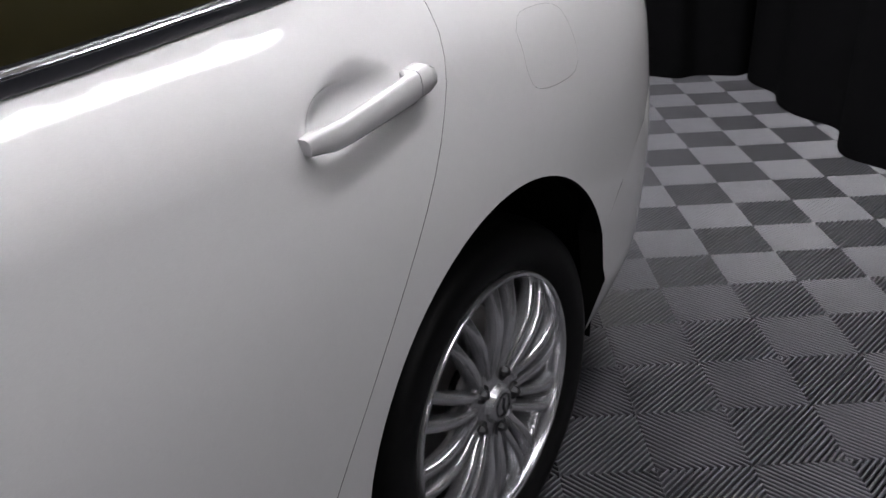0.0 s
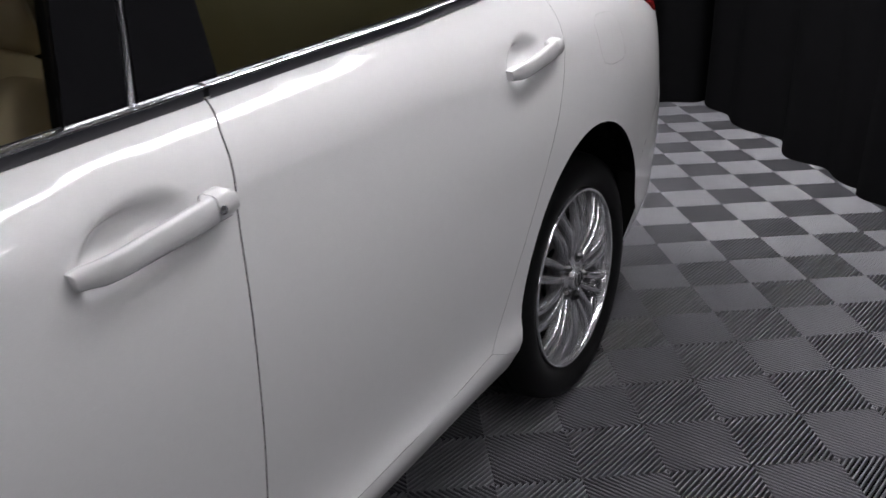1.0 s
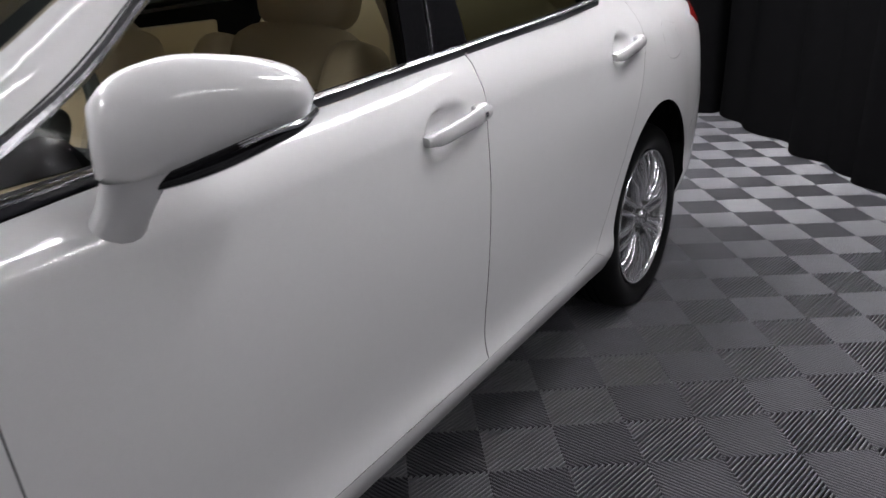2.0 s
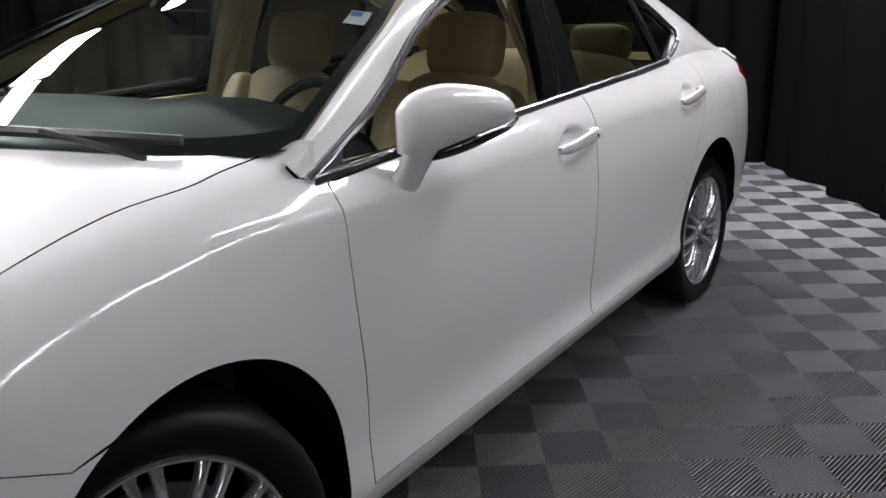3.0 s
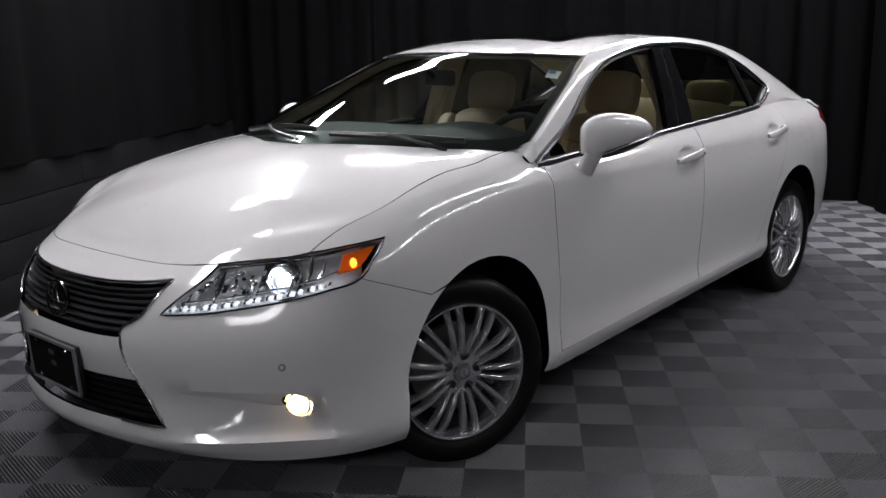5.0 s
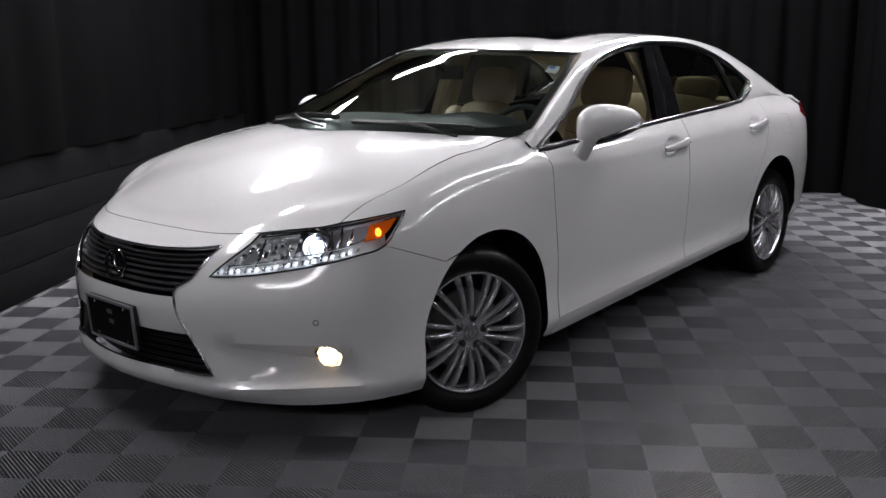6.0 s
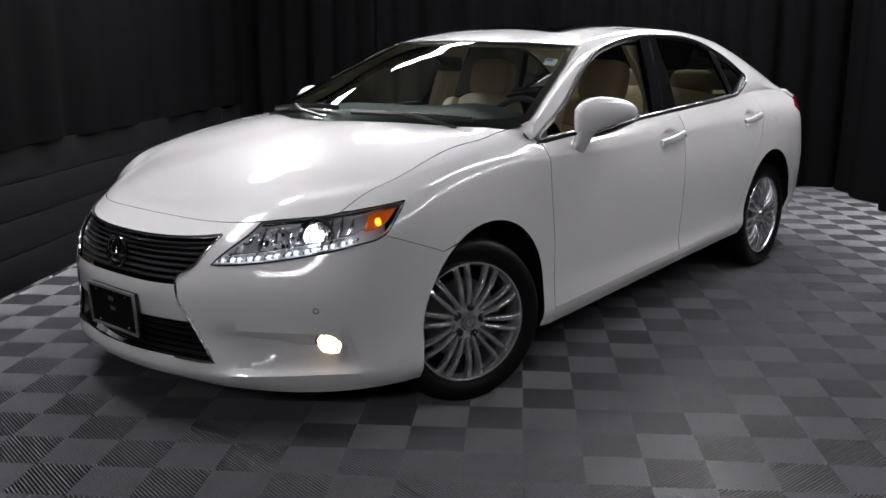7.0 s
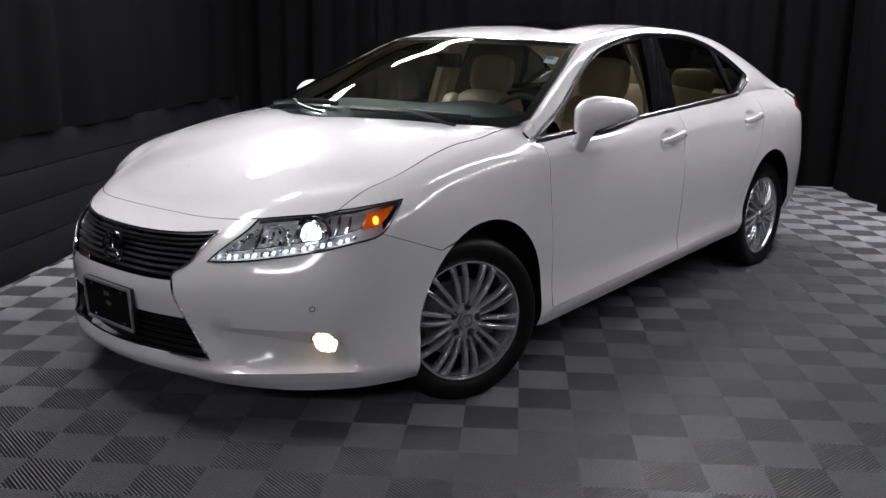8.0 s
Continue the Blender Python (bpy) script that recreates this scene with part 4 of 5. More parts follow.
tube(bm, [m @ Vector(q) for q in ((-0.012, 0.034, 0.001), (0.004, -0.012, 0.001), (0.034, -0.030, 0.001))], 0.006, 6)
part("emblem_stroke", bm, CHROME, emblem)

# number plate holder, with bars for its writing
m = pose(-0.962, 0.0, 0.418, 90, 0, -90) @ pose(0, 0, 0, 4, 0, 0)
bm = bmesh.new()
box(bm, -0.155, -0.078, -0.02, 0.155, 0.078, 0.0, 0.003, m)
plate = part("number_plate_holder", bm, BLACK, car, "black plate holder with silver rim and two bolts")
for x0, y0, x1, y1 in ((-0.158, 0.070, 0.158, 0.080), (-0.158, -0.080, 0.158, -0.070), (-0.158, -0.07, -0.150, 0.07), (0.150, -0.07, 0.158, 0.07)):
    bm = bmesh.new()
    box(bm, x0, y0, -0.004, x1, y1, 0.006, 0.002, m)
    part("plate_rim", bm, PLATERIM, plate)
bm = bmesh.new()
box(bm, -0.149, -0.069, 0, 0.149, 0.069, 0.0015, 0, m)
part("plate", bm, LINER_AND_SHADE, plate)
GREYBAR = material("plate_print", (0.06, 0.06, 0.06), 0.6)
for x0, x1, y in ((-0.02, 0.015, 0.028), (-0.012, 0.02, -0.008)):
    bm = bmesh.new()
    box(bm, x0, y, 0.0016, x1, y + 0.016, 0.0022, 0, m)
    part("plate_bar", bm, GREYBAR, plate)
for x in (-0.10, 0.10):
    for y in (-0.057, 0.060):
        bm = bmesh.new()
        dome(bm, m @ pose(x, y, 0.002), 0.006, 0.004, 10, 3)
        part("bolt", bm, CHROME, plate)

# windows: black frames, glass, bright trim
DLO_XZ = catmull([(p[0], p[2]) for p in DLO[:8]], 8)


def top_z(x):
    return float(np.interp(x, [p[0] for p in DLO_XZ], [p[1] for p in DLO_XZ]))


def belt_z(x):
    return float(np.interp(x, [p[0] for p in LINES[7]][5:12], [p[2] for p in LINES[7]][5:12])) + 0.002 if x > 1.05 else 0.955 + (0.982 - 0.955) * (x - 0.44) / 0.61


def belt_y(x):
    return float(np.interp(x, (0.44, 0.7, 1.08, 1.66, 2.25, 2.8, 3.2), (-0.845, -0.828, -0.815, -0.805, -0.795, -0.755, -0.70)))


def pane_outline(x0, x1, under, over, x0t=None, x1t=None, n=14):
    x0t, x1t = x0t or x0, x1t or x1
    low = [(x0 + (x1 - x0) * i / n, belt_z(x0 + (x1 - x0) * i / n) + under) for i in range(n + 1)]
    high = [(x1t + (x0t - x1t) * i / n, max(top_z(x1t + (x0t - x1t) * i / n) - over, belt_z(x1t + (x0t - x1t) * i / n) + under + 0.004)) for i in range(n + 1)]
    return low + high


FRONT_PANE = pane_outline(0.60, 1.535, 0.012, 0.014, 0.62, 1.670)
REAR_PANE = pane_outline(1.792, 2.505, 0.012, 0.014, 1.840, 2.43)
QUARTER_PANE = pane_outline(2.528, 2.56, 0.012, 0.014, 2.455, 2.765, 8)


def on_glass(x, z):
    return np.array((x, glass_y(x, z), z))


def frames(bm, mirror):
    o = [(0.47 + (2.58 - 0.47) * i / 40, belt_z(0.47 + (2.58 - 0.47) * i / 40) - 0.008) for i in range(41)] + [p for p in DLO_XZ[::-1] if 0.5 < p[0] < 2.81]
    skin(bm, o, on_glass, (1, 1), 0.05, gap=0.0, lip=0.02, holes=[FRONT_PANE, REAR_PANE, QUARTER_PANE], mirror=mirror)


both("window_frame", frames, BLACK, car)
both("front_window", lambda bm, mirror: skin(bm, FRONT_PANE, on_glass, (1, 1), 0.08, gap=0, lip=0, sink=0.006, mirror=mirror), FRONTGLASS, front_doors)
both("rear_side_window", lambda bm, mirror: skin(bm, REAR_PANE, on_glass, (1, 1), 0.08, gap=0, lip=0, sink=0.006, mirror=mirror), TINTED, rear_doors)
both("quarter_window", lambda bm, mirror: skin(bm, QUARTER_PANE, on_glass, (1, 1), 0.08, gap=0, lip=0, sink=0.006, mirror=mirror), TINTED, car)


def pillar_cover(low0, low1, high0, high1):
    def build(bm, mirror):
        n = 10
        a, b = belt_z(low1), top_z(high1) - 0.012
        c, d = belt_z(low0), top_z(high0) - 0.012
        o = [(low1 + (high1 - low1) * i / n, a + (b - a) * i / n) for i in range(n + 1)] + [(low0 + (high0 - low0) * i / n, c + (d - c) * i / n) for i in range(n, -1, -1)]
        skin(bm, o, on_glass, (1, 1), 0.04, gap=0.001, lip=0.01, sink=-0.006, mirror=mirror)
    return build


both("pillar_cover", pillar_cover(1.530, 1.628, 1.665, 1.762), GLOSSBLACK, car, "gloss black cover of the middle pillar")
both("pillar_cover", pillar_cover(1.640, 1.786, 1.772, 1.838), GLOSSBLACK, car, "gloss black cover of the middle pillar")


def trim(bm, mirror, pts, r, flat=1.0):
    flip = -1 if mirror else 1
    tube(bm, [(p[0], p[1] * flip, p[2]) for p in pts], r, 8, flat=flat)


TIP = [tuple(np.array(top(6.75 + 0.25 * i / 4, 0.0)) + [0, -0.006, 0]) for i in range(5)]
UPPER_TRIM = [tuple(surface_at(top, 0.02 + 6.75 * i / 90, 0.03, -0.005)[0]) for i in range(91)]
OUTER_SEAL = [tuple(surface_at(top, 0.02 + 6.70 * i / 90, 0.26, -0.0005)[0]) for i in range(91)]
both("window_seal", lambda bm, mirror: trim(bm, mirror, OUTER_SEAL, 0.0018), BLACK, car)
both("window_trim", lambda bm, mirror: trim(bm, mirror, UPPER_TRIM, 0.0095), TRIMCHROME, car, "bright chrome window surround")


def belt_run(x0, x1, dz, dy, n=30):
    return [(x, belt_y(x) + dy, belt_z(x) + dz) for x in (x0 + (x1 - x0) * i / n for i in range(n + 1))]


def ribbon(bm, mirror, x0, x1, rows):
    """A narrow strip along the window sill, of rows (height, outwards)."""
    flip = -1 if mirror else 1
    rows = [[bm.verts.new((x, y * flip, z)) for x, y, z in belt_run(x0, x1, dz, dy)] for dz, dy in rows]
    for a, b in zip(rows, rows[1:]):
        for j in range(len(a) - 1):
            bm.faces.new((a[j], a[j + 1], b[j + 1], b[j]))


for x0, x1 in ((0.455, 1.732), (1.742, 2.565)):
    both("belt_trim", lambda bm, mirror: ribbon(bm, mirror, x0, x1, ((0.0085, -0.0085), (0.0095, -0.0098), (0.0120, -0.0090), (0.0140, -0.0050), (0.0135, 0.010))), TRIMCHROME, car, "bright chrome line along the window sill")
    both("window_seal", lambda bm, mirror: ribbon(bm, mirror, x0, x1, ((-0.008, -0.001), (-0.0065, -0.0065), (-0.004, -0.0085), (0.0085, -0.0085))), SEAL, car)
both("window_trim", lambda bm, mirror: trim(bm, mirror, catmull([(2.545, belt_y(2.545) - 0.006, belt_z(2.545) + 0.016)] + [(x, glass_y(x, corner_z(x)) - 0.007, corner_z(x) + 0.003) for x in (2.60, 2.66, 2.72, 2.78)] + [TIP[0]], 4), [0.0075 + 0.004 * math.sin(i / 20 * math.pi) for i in range(21)]), TRIMCHROME, car, "bright chrome window surround")
both("pillar_trim", lambda bm, mirror: trim(bm, mirror, [(1.633 + 0.134 * i / 8, glass_y(1.70, 1.02 + 0.35 * i / 8) - 0.008, 1.02 + 0.35 * i / 8) for i in range(9)], 0.0042), DARKCHROME, car)
both("window_divider", lambda bm, mirror: trim(bm, mirror, [(2.522 - 0.076 * i / 8, glass_y(2.5, 1.06 + 0.235 * i / 8) - 0.002, 1.06 + 0.24 * i / 8) for i in range(9)], 0.011, 0.5), BLACK, car)

# door handles
def handle(at, key):
    def build(bm, mirror):
        flip = -1 if mirror else 1
        rows = []
        stops = [i / 16.6 for i in range(15)] + [0.848, 0.855, 0.90, 0.95, 1.0]
        n, cut = len(stops) - 1, 15
        for w in stops:
            x, z = at[0] - 0.090 + 0.236 * w, at[1] - 0.022 + 0.026 * w
            y = body(*side(x, z))[1]
            fat = (0.0145 + 0.005 * w) * min(1, 0.72 + w * 2.4) * (1 if w < 0.95 else 1 - 0.35 * (w - 0.95) / 0.05)
            out = 0.014 + 0.014 * math.sin(min(1, w * 4.0) * math.pi / 2)
            inner = out - 0.016 if 0.12 < w < 0.80 else -0.006
            ring = []
            for k in range(10):
                a = 2 * math.pi * k / 10
                c, s_ = math.cos(a), math.sin(a)
                yy = (out + inner) / 2 + (out - inner) / 2 * math.copysign(abs(c) ** 0.5, c)
                ring.append(bm.verts.new((x - 0.003 * s_, (y - yy) * flip, z + fat * math.copysign(abs(s_) ** 0.6, s_))))
            rows.append(ring)
        for a, b in zip(rows, rows[1:]):
            if a is not rows[cut]:
                for j in range(10):
                    bm.faces.new((a[j], a[(j + 1) % 10], b[(j + 1) % 10], b[j]))
        for k in (0, cut, cut + 1, n):
            bm.faces.new(rows[k])
    return build


for at, doors in zip(HANDLES, (front_doors, rear_doors)):
    for mirror, door in zip((False, True), doors):
        bm = bmesh.new()
        handle(at, 0)(bm, mirror)
        grip = part("door_handle", bm, PAINT, door, angle=60)
        if at is HANDLES[0] and not mirror:
            bm = bmesh.new()
            torus(bm, pose(1.6405, -0.9195, 0.9035, 90, 0, 0), 0.0052, 0.0012, 18, 6)
            dome(bm, pose(1.6405, -0.9195, 0.9035, 90, 0, 0), 0.0048, 0.001, 14, 3)
            part("keyhole", bm, SILVER, grip)

# mirrors
MIRROR_TOP = catmull([(0, 1.076), (0.08, 1.103), (0.2, 1.120), (0.4, 1.129), (0.7, 1.119), (0.9, 1.101), (1, 1.086)], 10)
MIRROR_LOW = catmull([(0, 0.980), (0.1, 0.970), (0.25, 0.968), (0.5, 0.986), (0.8, 1.016), (1, 1.034)], 10)


def mirror_point(w, a, flip, grow=0.0):
    """A place on the housing: w runs from the door outwards, a round the section."""
    high = float(np.interp(w, *zip(*MIRROR_TOP)))
    low = float(np.interp(w, *zip(*MIRROR_LOW)))
    end = math.sqrt(max(0.0, 1 - max(0, (w - 0.84) / 0.16) ** 2.6))
    start = 0.35 + 0.65 * math.sqrt(1 - (1 - min(1, w / 0.22)) ** 2)
    hh = (high - low) / 2 * (0.25 + 0.75 * end) + grow
    dd = 0.068 * (0.30 + 0.70 * end) * start + grow
    c, s = math.cos(a), math.sin(a)
    px = -dd * math.copysign(abs(c) ** 0.8, c) * (1.0 if c > 0 else 0.45)
    return Vector((0.705 + 0.270 * w + px * 0.62, (-0.868 - 0.140 * w + px * 0.66) * flip, (high + low) / 2 + hh * math.copysign(abs(s) ** 0.92, s)))


def mirror_shell(bm, flip, a0, a1, grow=0.0, w0=0.0):
    rows = []
    n = 32
    for i in range(n + 1):
        w = w0 + (1 - w0) * i / n
        rows.append([bm.verts.new(mirror_point(w, a0 + (a1 - a0) * k / 30, flip, grow)) for k in range(31)])
    for a, b in zip(rows, rows[1:]):
        for j in range(30):
            bm.faces.new((a[j], a[j + 1], b[j + 1], b[j]))
    return rows


for mirror in (False, True):
    flip = -1 if mirror else 1
    bm = bmesh.new()
    rows = mirror_shell(bm, flip, -1.15, math.pi + 0.25)
    bm.faces.new(rows[0])
    bm.faces.new(rows[-1])
    wing_mirror = part("door_mirror", bm, PAINT, car, "white door mirror with dark lower edge and clear turn lamp", angle=50)
    bm = bmesh.new()
    mirror_shell(bm, flip, -1.10, -math.pi + 0.27, -0.003)
    part("mirror_base_shell", bm, BLACK, wing_mirror)
    bm = bmesh.new()
    tube(bm, [mirror_point(w, -1.08, flip, 0.003) for w in np.linspace(0.22, 0.985, 16)], [0.006 + 0.012 * math.sin((i + 1) / 17 * math.pi) ** 0.7 for i in range(16)], 10)
    part("mirror_lip", bm, GLOSSBLACK, wing_mirror)
    bm = bmesh.new()
    tube(bm, [mirror_point(w, -0.72, flip, 0.008) for w in np.linspace(0.62, 0.985, 12)], [0.002 + 0.006 * ((i + 1) / 12) for i in range(12)], 8)
    part("turn_lamp", bm, REFLECTOR, wing_mirror)
    bm = bmesh.new()
    rows = []
    for w in np.linspace(0, 1, 7):
        c = Vector((0.712 + 0.020 * w, (-0.868 - 0.050 * w) * flip, 0.893 + 0.095 * w))
        r = 0.047 + 0.010 * w - 0.010 * math.sin(w * math.pi)
        rows.append([bm.verts.new(c + Vector((r * math.cos(a), 0.030 * math.sin(a) * flip, -0.014 * (1 - w) * math.cos(a)))) for a in (2 * math.pi * k / 18 for k in range(18))])
    for a, b in zip(rows, rows[1:]):
        for j in range(18):
            bm.faces.new((a[j], a[(j + 1) % 18], b[(j + 1) % 18], b[j]))
    bm.faces.new(rows[0])
    part("mirror_foot", bm, PAINT, wing_mirror)
    bm = bmesh.new()
    c = Vector((0.868, -0.932 * flip, 1.052))
    dome(bm, aim(c, Vector((0.62, 0.72 * flip, 0.05)).normalized()), 0.078, 0.004, 24, 4, 0.7)
    part("mirror_glass", bm, CHROME, wing_mirror)

# cowl and wipers
bm = bmesh.new()
for flip in (1, -1):
    rows = []
    for i in range(17):
        v = 2.02 + (6.0 - 2.02) * i / 16
        a = np.array(bonnet(5.97, min(2.42 + (6 - 2.42) * i / 16, 6.0)))
        b = np.array(top(0.06 + foot(v), v))
        rows.append([bm.verts.new((q[0], q[1] * flip, q[2])) for q in (a + [0, 0, -0.022], a * 0.6 + b * 0.4 + [0, 0, -0.022], b + [0, 0, -0.012])])
    for p, q in zip(rows, rows[1:]):
        for j in range(2):
            bm.faces.new((p[j], p[j + 1], q[j + 1], q[j]))
part("cowl_panel", bm, BLACK, car)


def cowl_corner(bm, mirror):
    """The painted corner between bonnet, wing and the foot of the front pillar."""
    flip = -1 if mirror else 1
    rows = []
    for i in range(13):
        w = i / 12
        a = np.array(bonnet(5.97, 1.45 + 0.68 * w)) + [0, 0, 0.001]
        v = 1.4 + 0.66 * w
        b = np.array(top(foot(v) + 0.035, v)) + [-0.003, -0.003, 0.003]
        rows.append([bm.verts.new((q[0], q[1] * flip, q[2])) for q in (a - [0.012, 0, 0.003], a, a * 0.66 + b * 0.34 + [0, 0, 0.002], a * 0.33 + b * 0.67 + [0, 0, 0.001], b)])
    for p, q in zip(rows, rows[1:]):
        for j in range(4):
            bm.faces.new((p[j], p[j + 1], q[j + 1], q[j]))


both("cowl_corner", cowl_corner, PAINT, car)


def wiper(pts, arm):
    bm = bmesh.new()
    line3 = [surface_at(top, s, v, -0.014, f)[0] for s, v, f in pts]
    tube(bm, catmull([tuple(p) for p in line3], 6), 0.012, 6, flat=0.9)
    blade = part("wiper", bm, BLACK, car, "black wiper at rest on the windscreen")
    bm = bmesh.new()
    tube(bm, catmull([tuple(surface_at(top, s, v, d, f)[0]) for s, v, f, d in arm], 6), 0.007, 8)
    part("wiper_arm", bm, BLACK, blade)


wiper([(0.20, 2.85, 1), (0.21, 3.5, 1), (0.20, 4.3, 1), (0.17, 5.1, 1)], [(0.03, 3.0, 1, -0.006), (0.08, 3.4, 1, -0.022), (0.17, 4.0, 1, -0.030)])
wiper([(0.22, 5.5, 1), (0.23, 5.7, -1), (0.22, 4.8, -1), (0.17, 3.9, -1)], [(0.03, 5.6, 1, -0.006), (0.08, 5.7, -1, -0.022), (0.18, 5.2, -1, -0.030)])

# tilted roof hatch
bm = bmesh.new()
grid = []
for i in range(13):
    x = 1.24 + 0.78 * i / 12
    row = []
    for j in range(13):
        y = -0.40 + 0.80 * j / 12
        s = float(np.interp(x, [p[0] for p in SPINE], range(10)))
        v = 6 - 4 * abs(y) / 0.555
        row.append(bm.verts.new((x, y, top(s, v)[2] + 0.006 + 0.030 * (i / 12))))
    grid.append(row)
for i in range(12):
    for j in range(12):
        bm.faces.new((grid[i][j], grid[i + 1][j], grid[i + 1][j + 1], grid[i][j + 1]))
got = bmesh.ops.solidify(bm, geom=bm.faces[:], thickness=0.012)
part("roof_hatch", bm, GLOSSBLACK, car, "black glass roof hatch, tilted open at its rear")

# tail lamps, rear bumper
TAILRED = material("red_lamp_lens", (0.35, 0.008, 0.008), 0.12, 0.0, 1.0)
both("tail_lamp", lambda bm, mirror: skin(bm, [(11.55, 5.45), (11.8, 5.85), (12.2, 6.2), (12.9, 6.3), (13.6, 6.2), (13.6, 5.2), (12.9, 4.9), (12.2, 4.85), (11.75, 5.0)], body, SV, 0.03, mirror=mirror, sink=-0.002), TAILRED, car, "red tail lamp at the rear corner")


def rear_bumper(bm, mirror):
    o = xz([(3.226, 0.51), (3.32, 0.58), (3.47, 0.67), (3.56, 0.73)]) + [(12.6, 4.3), (13.2, 4.3), (14, 4.3), (15, 4.3), (15, 0), (14, 0), (13, 0), (12, 0), (11.2, 0.0)] + xz([(3.24, 0.28), (3.255, 0.40)])
    skin(bm, o, body, SV, 0.04, mirror=mirror, lip=0.05)


bm = bmesh.new()
rear_bumper(bm, False)
rear_bumper(bm, True)
part("rear_bumper", bm, PAINT, car)
bm = bmesh.new()
for flip in (1, -1):
    strip(bm, 12.0, 15.0, 4.3, 7.0, 12, 8, body, 0.0, flip)
part("boot_back", bm, PAINT, car)
bm = bmesh.new()
for flip in (1, -1):
    rows = []
    for i in range(25):
        a, b = top(9.0, 6 * i / 24), body(12.05 + 2.95 * i / 24, 7.0)
        m = (a + b) / 2 + [0, 0, 0.012]
        rows.append([bm.verts.new((q[0], q[1] * flip, q[2])) for q in (a, m, b + [0, 0, 0.001])])
    for q, r in zip(rows, rows[1:]):
        for j in range(2):
            bm.faces.new((q[j], q[j + 1], r[j + 1], r[j]))
part("boot_edge", bm, PAINT, car)

# ---- the cabin ----


def cushion(bm, cx, cy, cz, sx, sy, sz, m=None, n=10, power=0.45):
    """A stuffed block: a rounded box with swelling faces."""
    geo = bmesh.ops.create_cube(bm, size=2)
    es = list({e for v in geo["verts"] for e in v.link_edges})
    bmesh.ops.subdivide_edges(bm, edges=es, cuts=n, use_grid_fill=True)
    vs = [v for v in bm.verts if v.index == -1 or v not in cushion.done]
    for v in vs:
        x, y, z = v.co
        r = max((abs(x) ** 4 + abs(y) ** 4 + abs(z) ** 4) ** 0.25, 1e-6)
        p = Vector((x / r, y / r, z / r)) * max(abs(x), abs(y), abs(z))
        p = Vector((p.x * sx / 2 + cx, p.y * sy / 2 + cy, p.z * sz / 2 + cz))
        v.co = m @ p if m else p
    cushion.done.update(vs)


cushion.done = set()


def soft(name, size, m, mat, parent, label=""):
    bm = bmesh.new()
    cushion.done = set()
    cushion(bm, 0, 0, 0, *size, m)
    return part(name, bm, mat, parent, label)


def front_seat(y):
    seat = soft("front_seat", (0.56, 0.50, 0.17), pose(1.30, y, 0.50, 0, -8, 0), LEATHER, car, "cream leather front seat with headrest")
    back = pose(1.60, y, 0.78, 0, 19, 0)
    soft("backrest", (0.15, 0.44, 0.60), back, LEATHER, seat)
    for side_y in (-0.205, 0.205):
        soft("bolster", (0.20, 0.11, 0.54), back @ pose(-0.02, side_y, -0.01), LEATHER, seat)
        soft("cushion_bolster", (0.50, 0.10, 0.19), pose(1.30, y + side_y, 0.52, 0, -8, 0), LEATHER, seat)
    soft("headrest", (0.11, 0.28, 0.22), pose(1.735, y, 1.155, 0, 12, 0), LEATHER, seat)
    for k in (-0.06, 0.06):
        bm = bmesh.new()
        tube(bm, [(1.70, y + k, 1.0), (1.73, y + k, 1.10)], 0.007, 8)
        part("headrest_post", bm, CHROME, seat)
    bm = bmesh.new()
    tube(bm, [back @ Vector((-0.078, -0.15 + 0.30 * i / 8, 0.14 - 0.02 * math.sin(i / 8 * math.pi))) for i in range(9)], 0.003, 6)
    part("seam", bm, BROWN, seat)


front_seat(-0.38)
front_seat(0.38)
bench = soft("rear_seat", (0.55, 1.30, 0.20), pose(2.28, 0, 0.50, 0, -6, 0), LEATHER, car, "cream leather rear bench with headrests")
soft("backrest", (0.20, 1.32, 0.66), pose(2.62, 0, 0.78, 0, 24, 0), LEATHER, bench)
for y in (-0.40, 0.0, 0.40):
    soft("headrest", (0.12, 0.27, 0.15), pose(2.75, y, 1.115, 0, 14, 0), LEATHER, bench)
bm = bmesh.new()
box(bm, 2.78, -0.62, 1.02, 3.25, 0.62, 1.05, 0.01)
part("parcel_shelf", bm, LEATHER, car)
# dashboard
bm = bmesh.new()
prof = [(0.26, 0.980), (0.42, 1.045), (0.62, 1.066), (0.76, 1.052), (0.80, 1.010), (0.79, 0.90), (0.72, 0.80), (0.70, 0.60), (0.30, 0.55)]
rows = []
for k in range(17):
    y = -0.74 + 1.48 * k / 16
    hump = 0.026 * math.exp(-((y + 0.38) / 0.16) ** 2) - 0.045 * (abs(y) / 0.74) ** 4
    pull = 0.10 * (abs(y) / 0.74) ** 2
    rows.append([bm.verts.new((x + (pull if i < 3 else 0), y, z + (hump if i < 5 else 0))) for i, (x, z) in enumerate(prof)])
for a, b in zip(rows, rows[1:]):
    for j in range(len(prof) - 1):
        bm.faces.new((a[j], a[j + 1], b[j + 1], b[j]))
dash = part("dashboard", bm, DASH, car, "dark soft-touch dashboard", angle=60)
bm = bmesh.new()
m = pose(0.93, -0.38, 0.925, 0, -66, 0)
torus(bm, m, 0.185, 0.0145, 40, 10)
wheel_ring = part("steering_wheel", bm, DASH, car, "dark steering wheel with brown rim insert")
soft("wheel_boss", (0.16, 0.13, 0.06), m @ pose(0, 0, -0.02), DASH, wheel_ring)
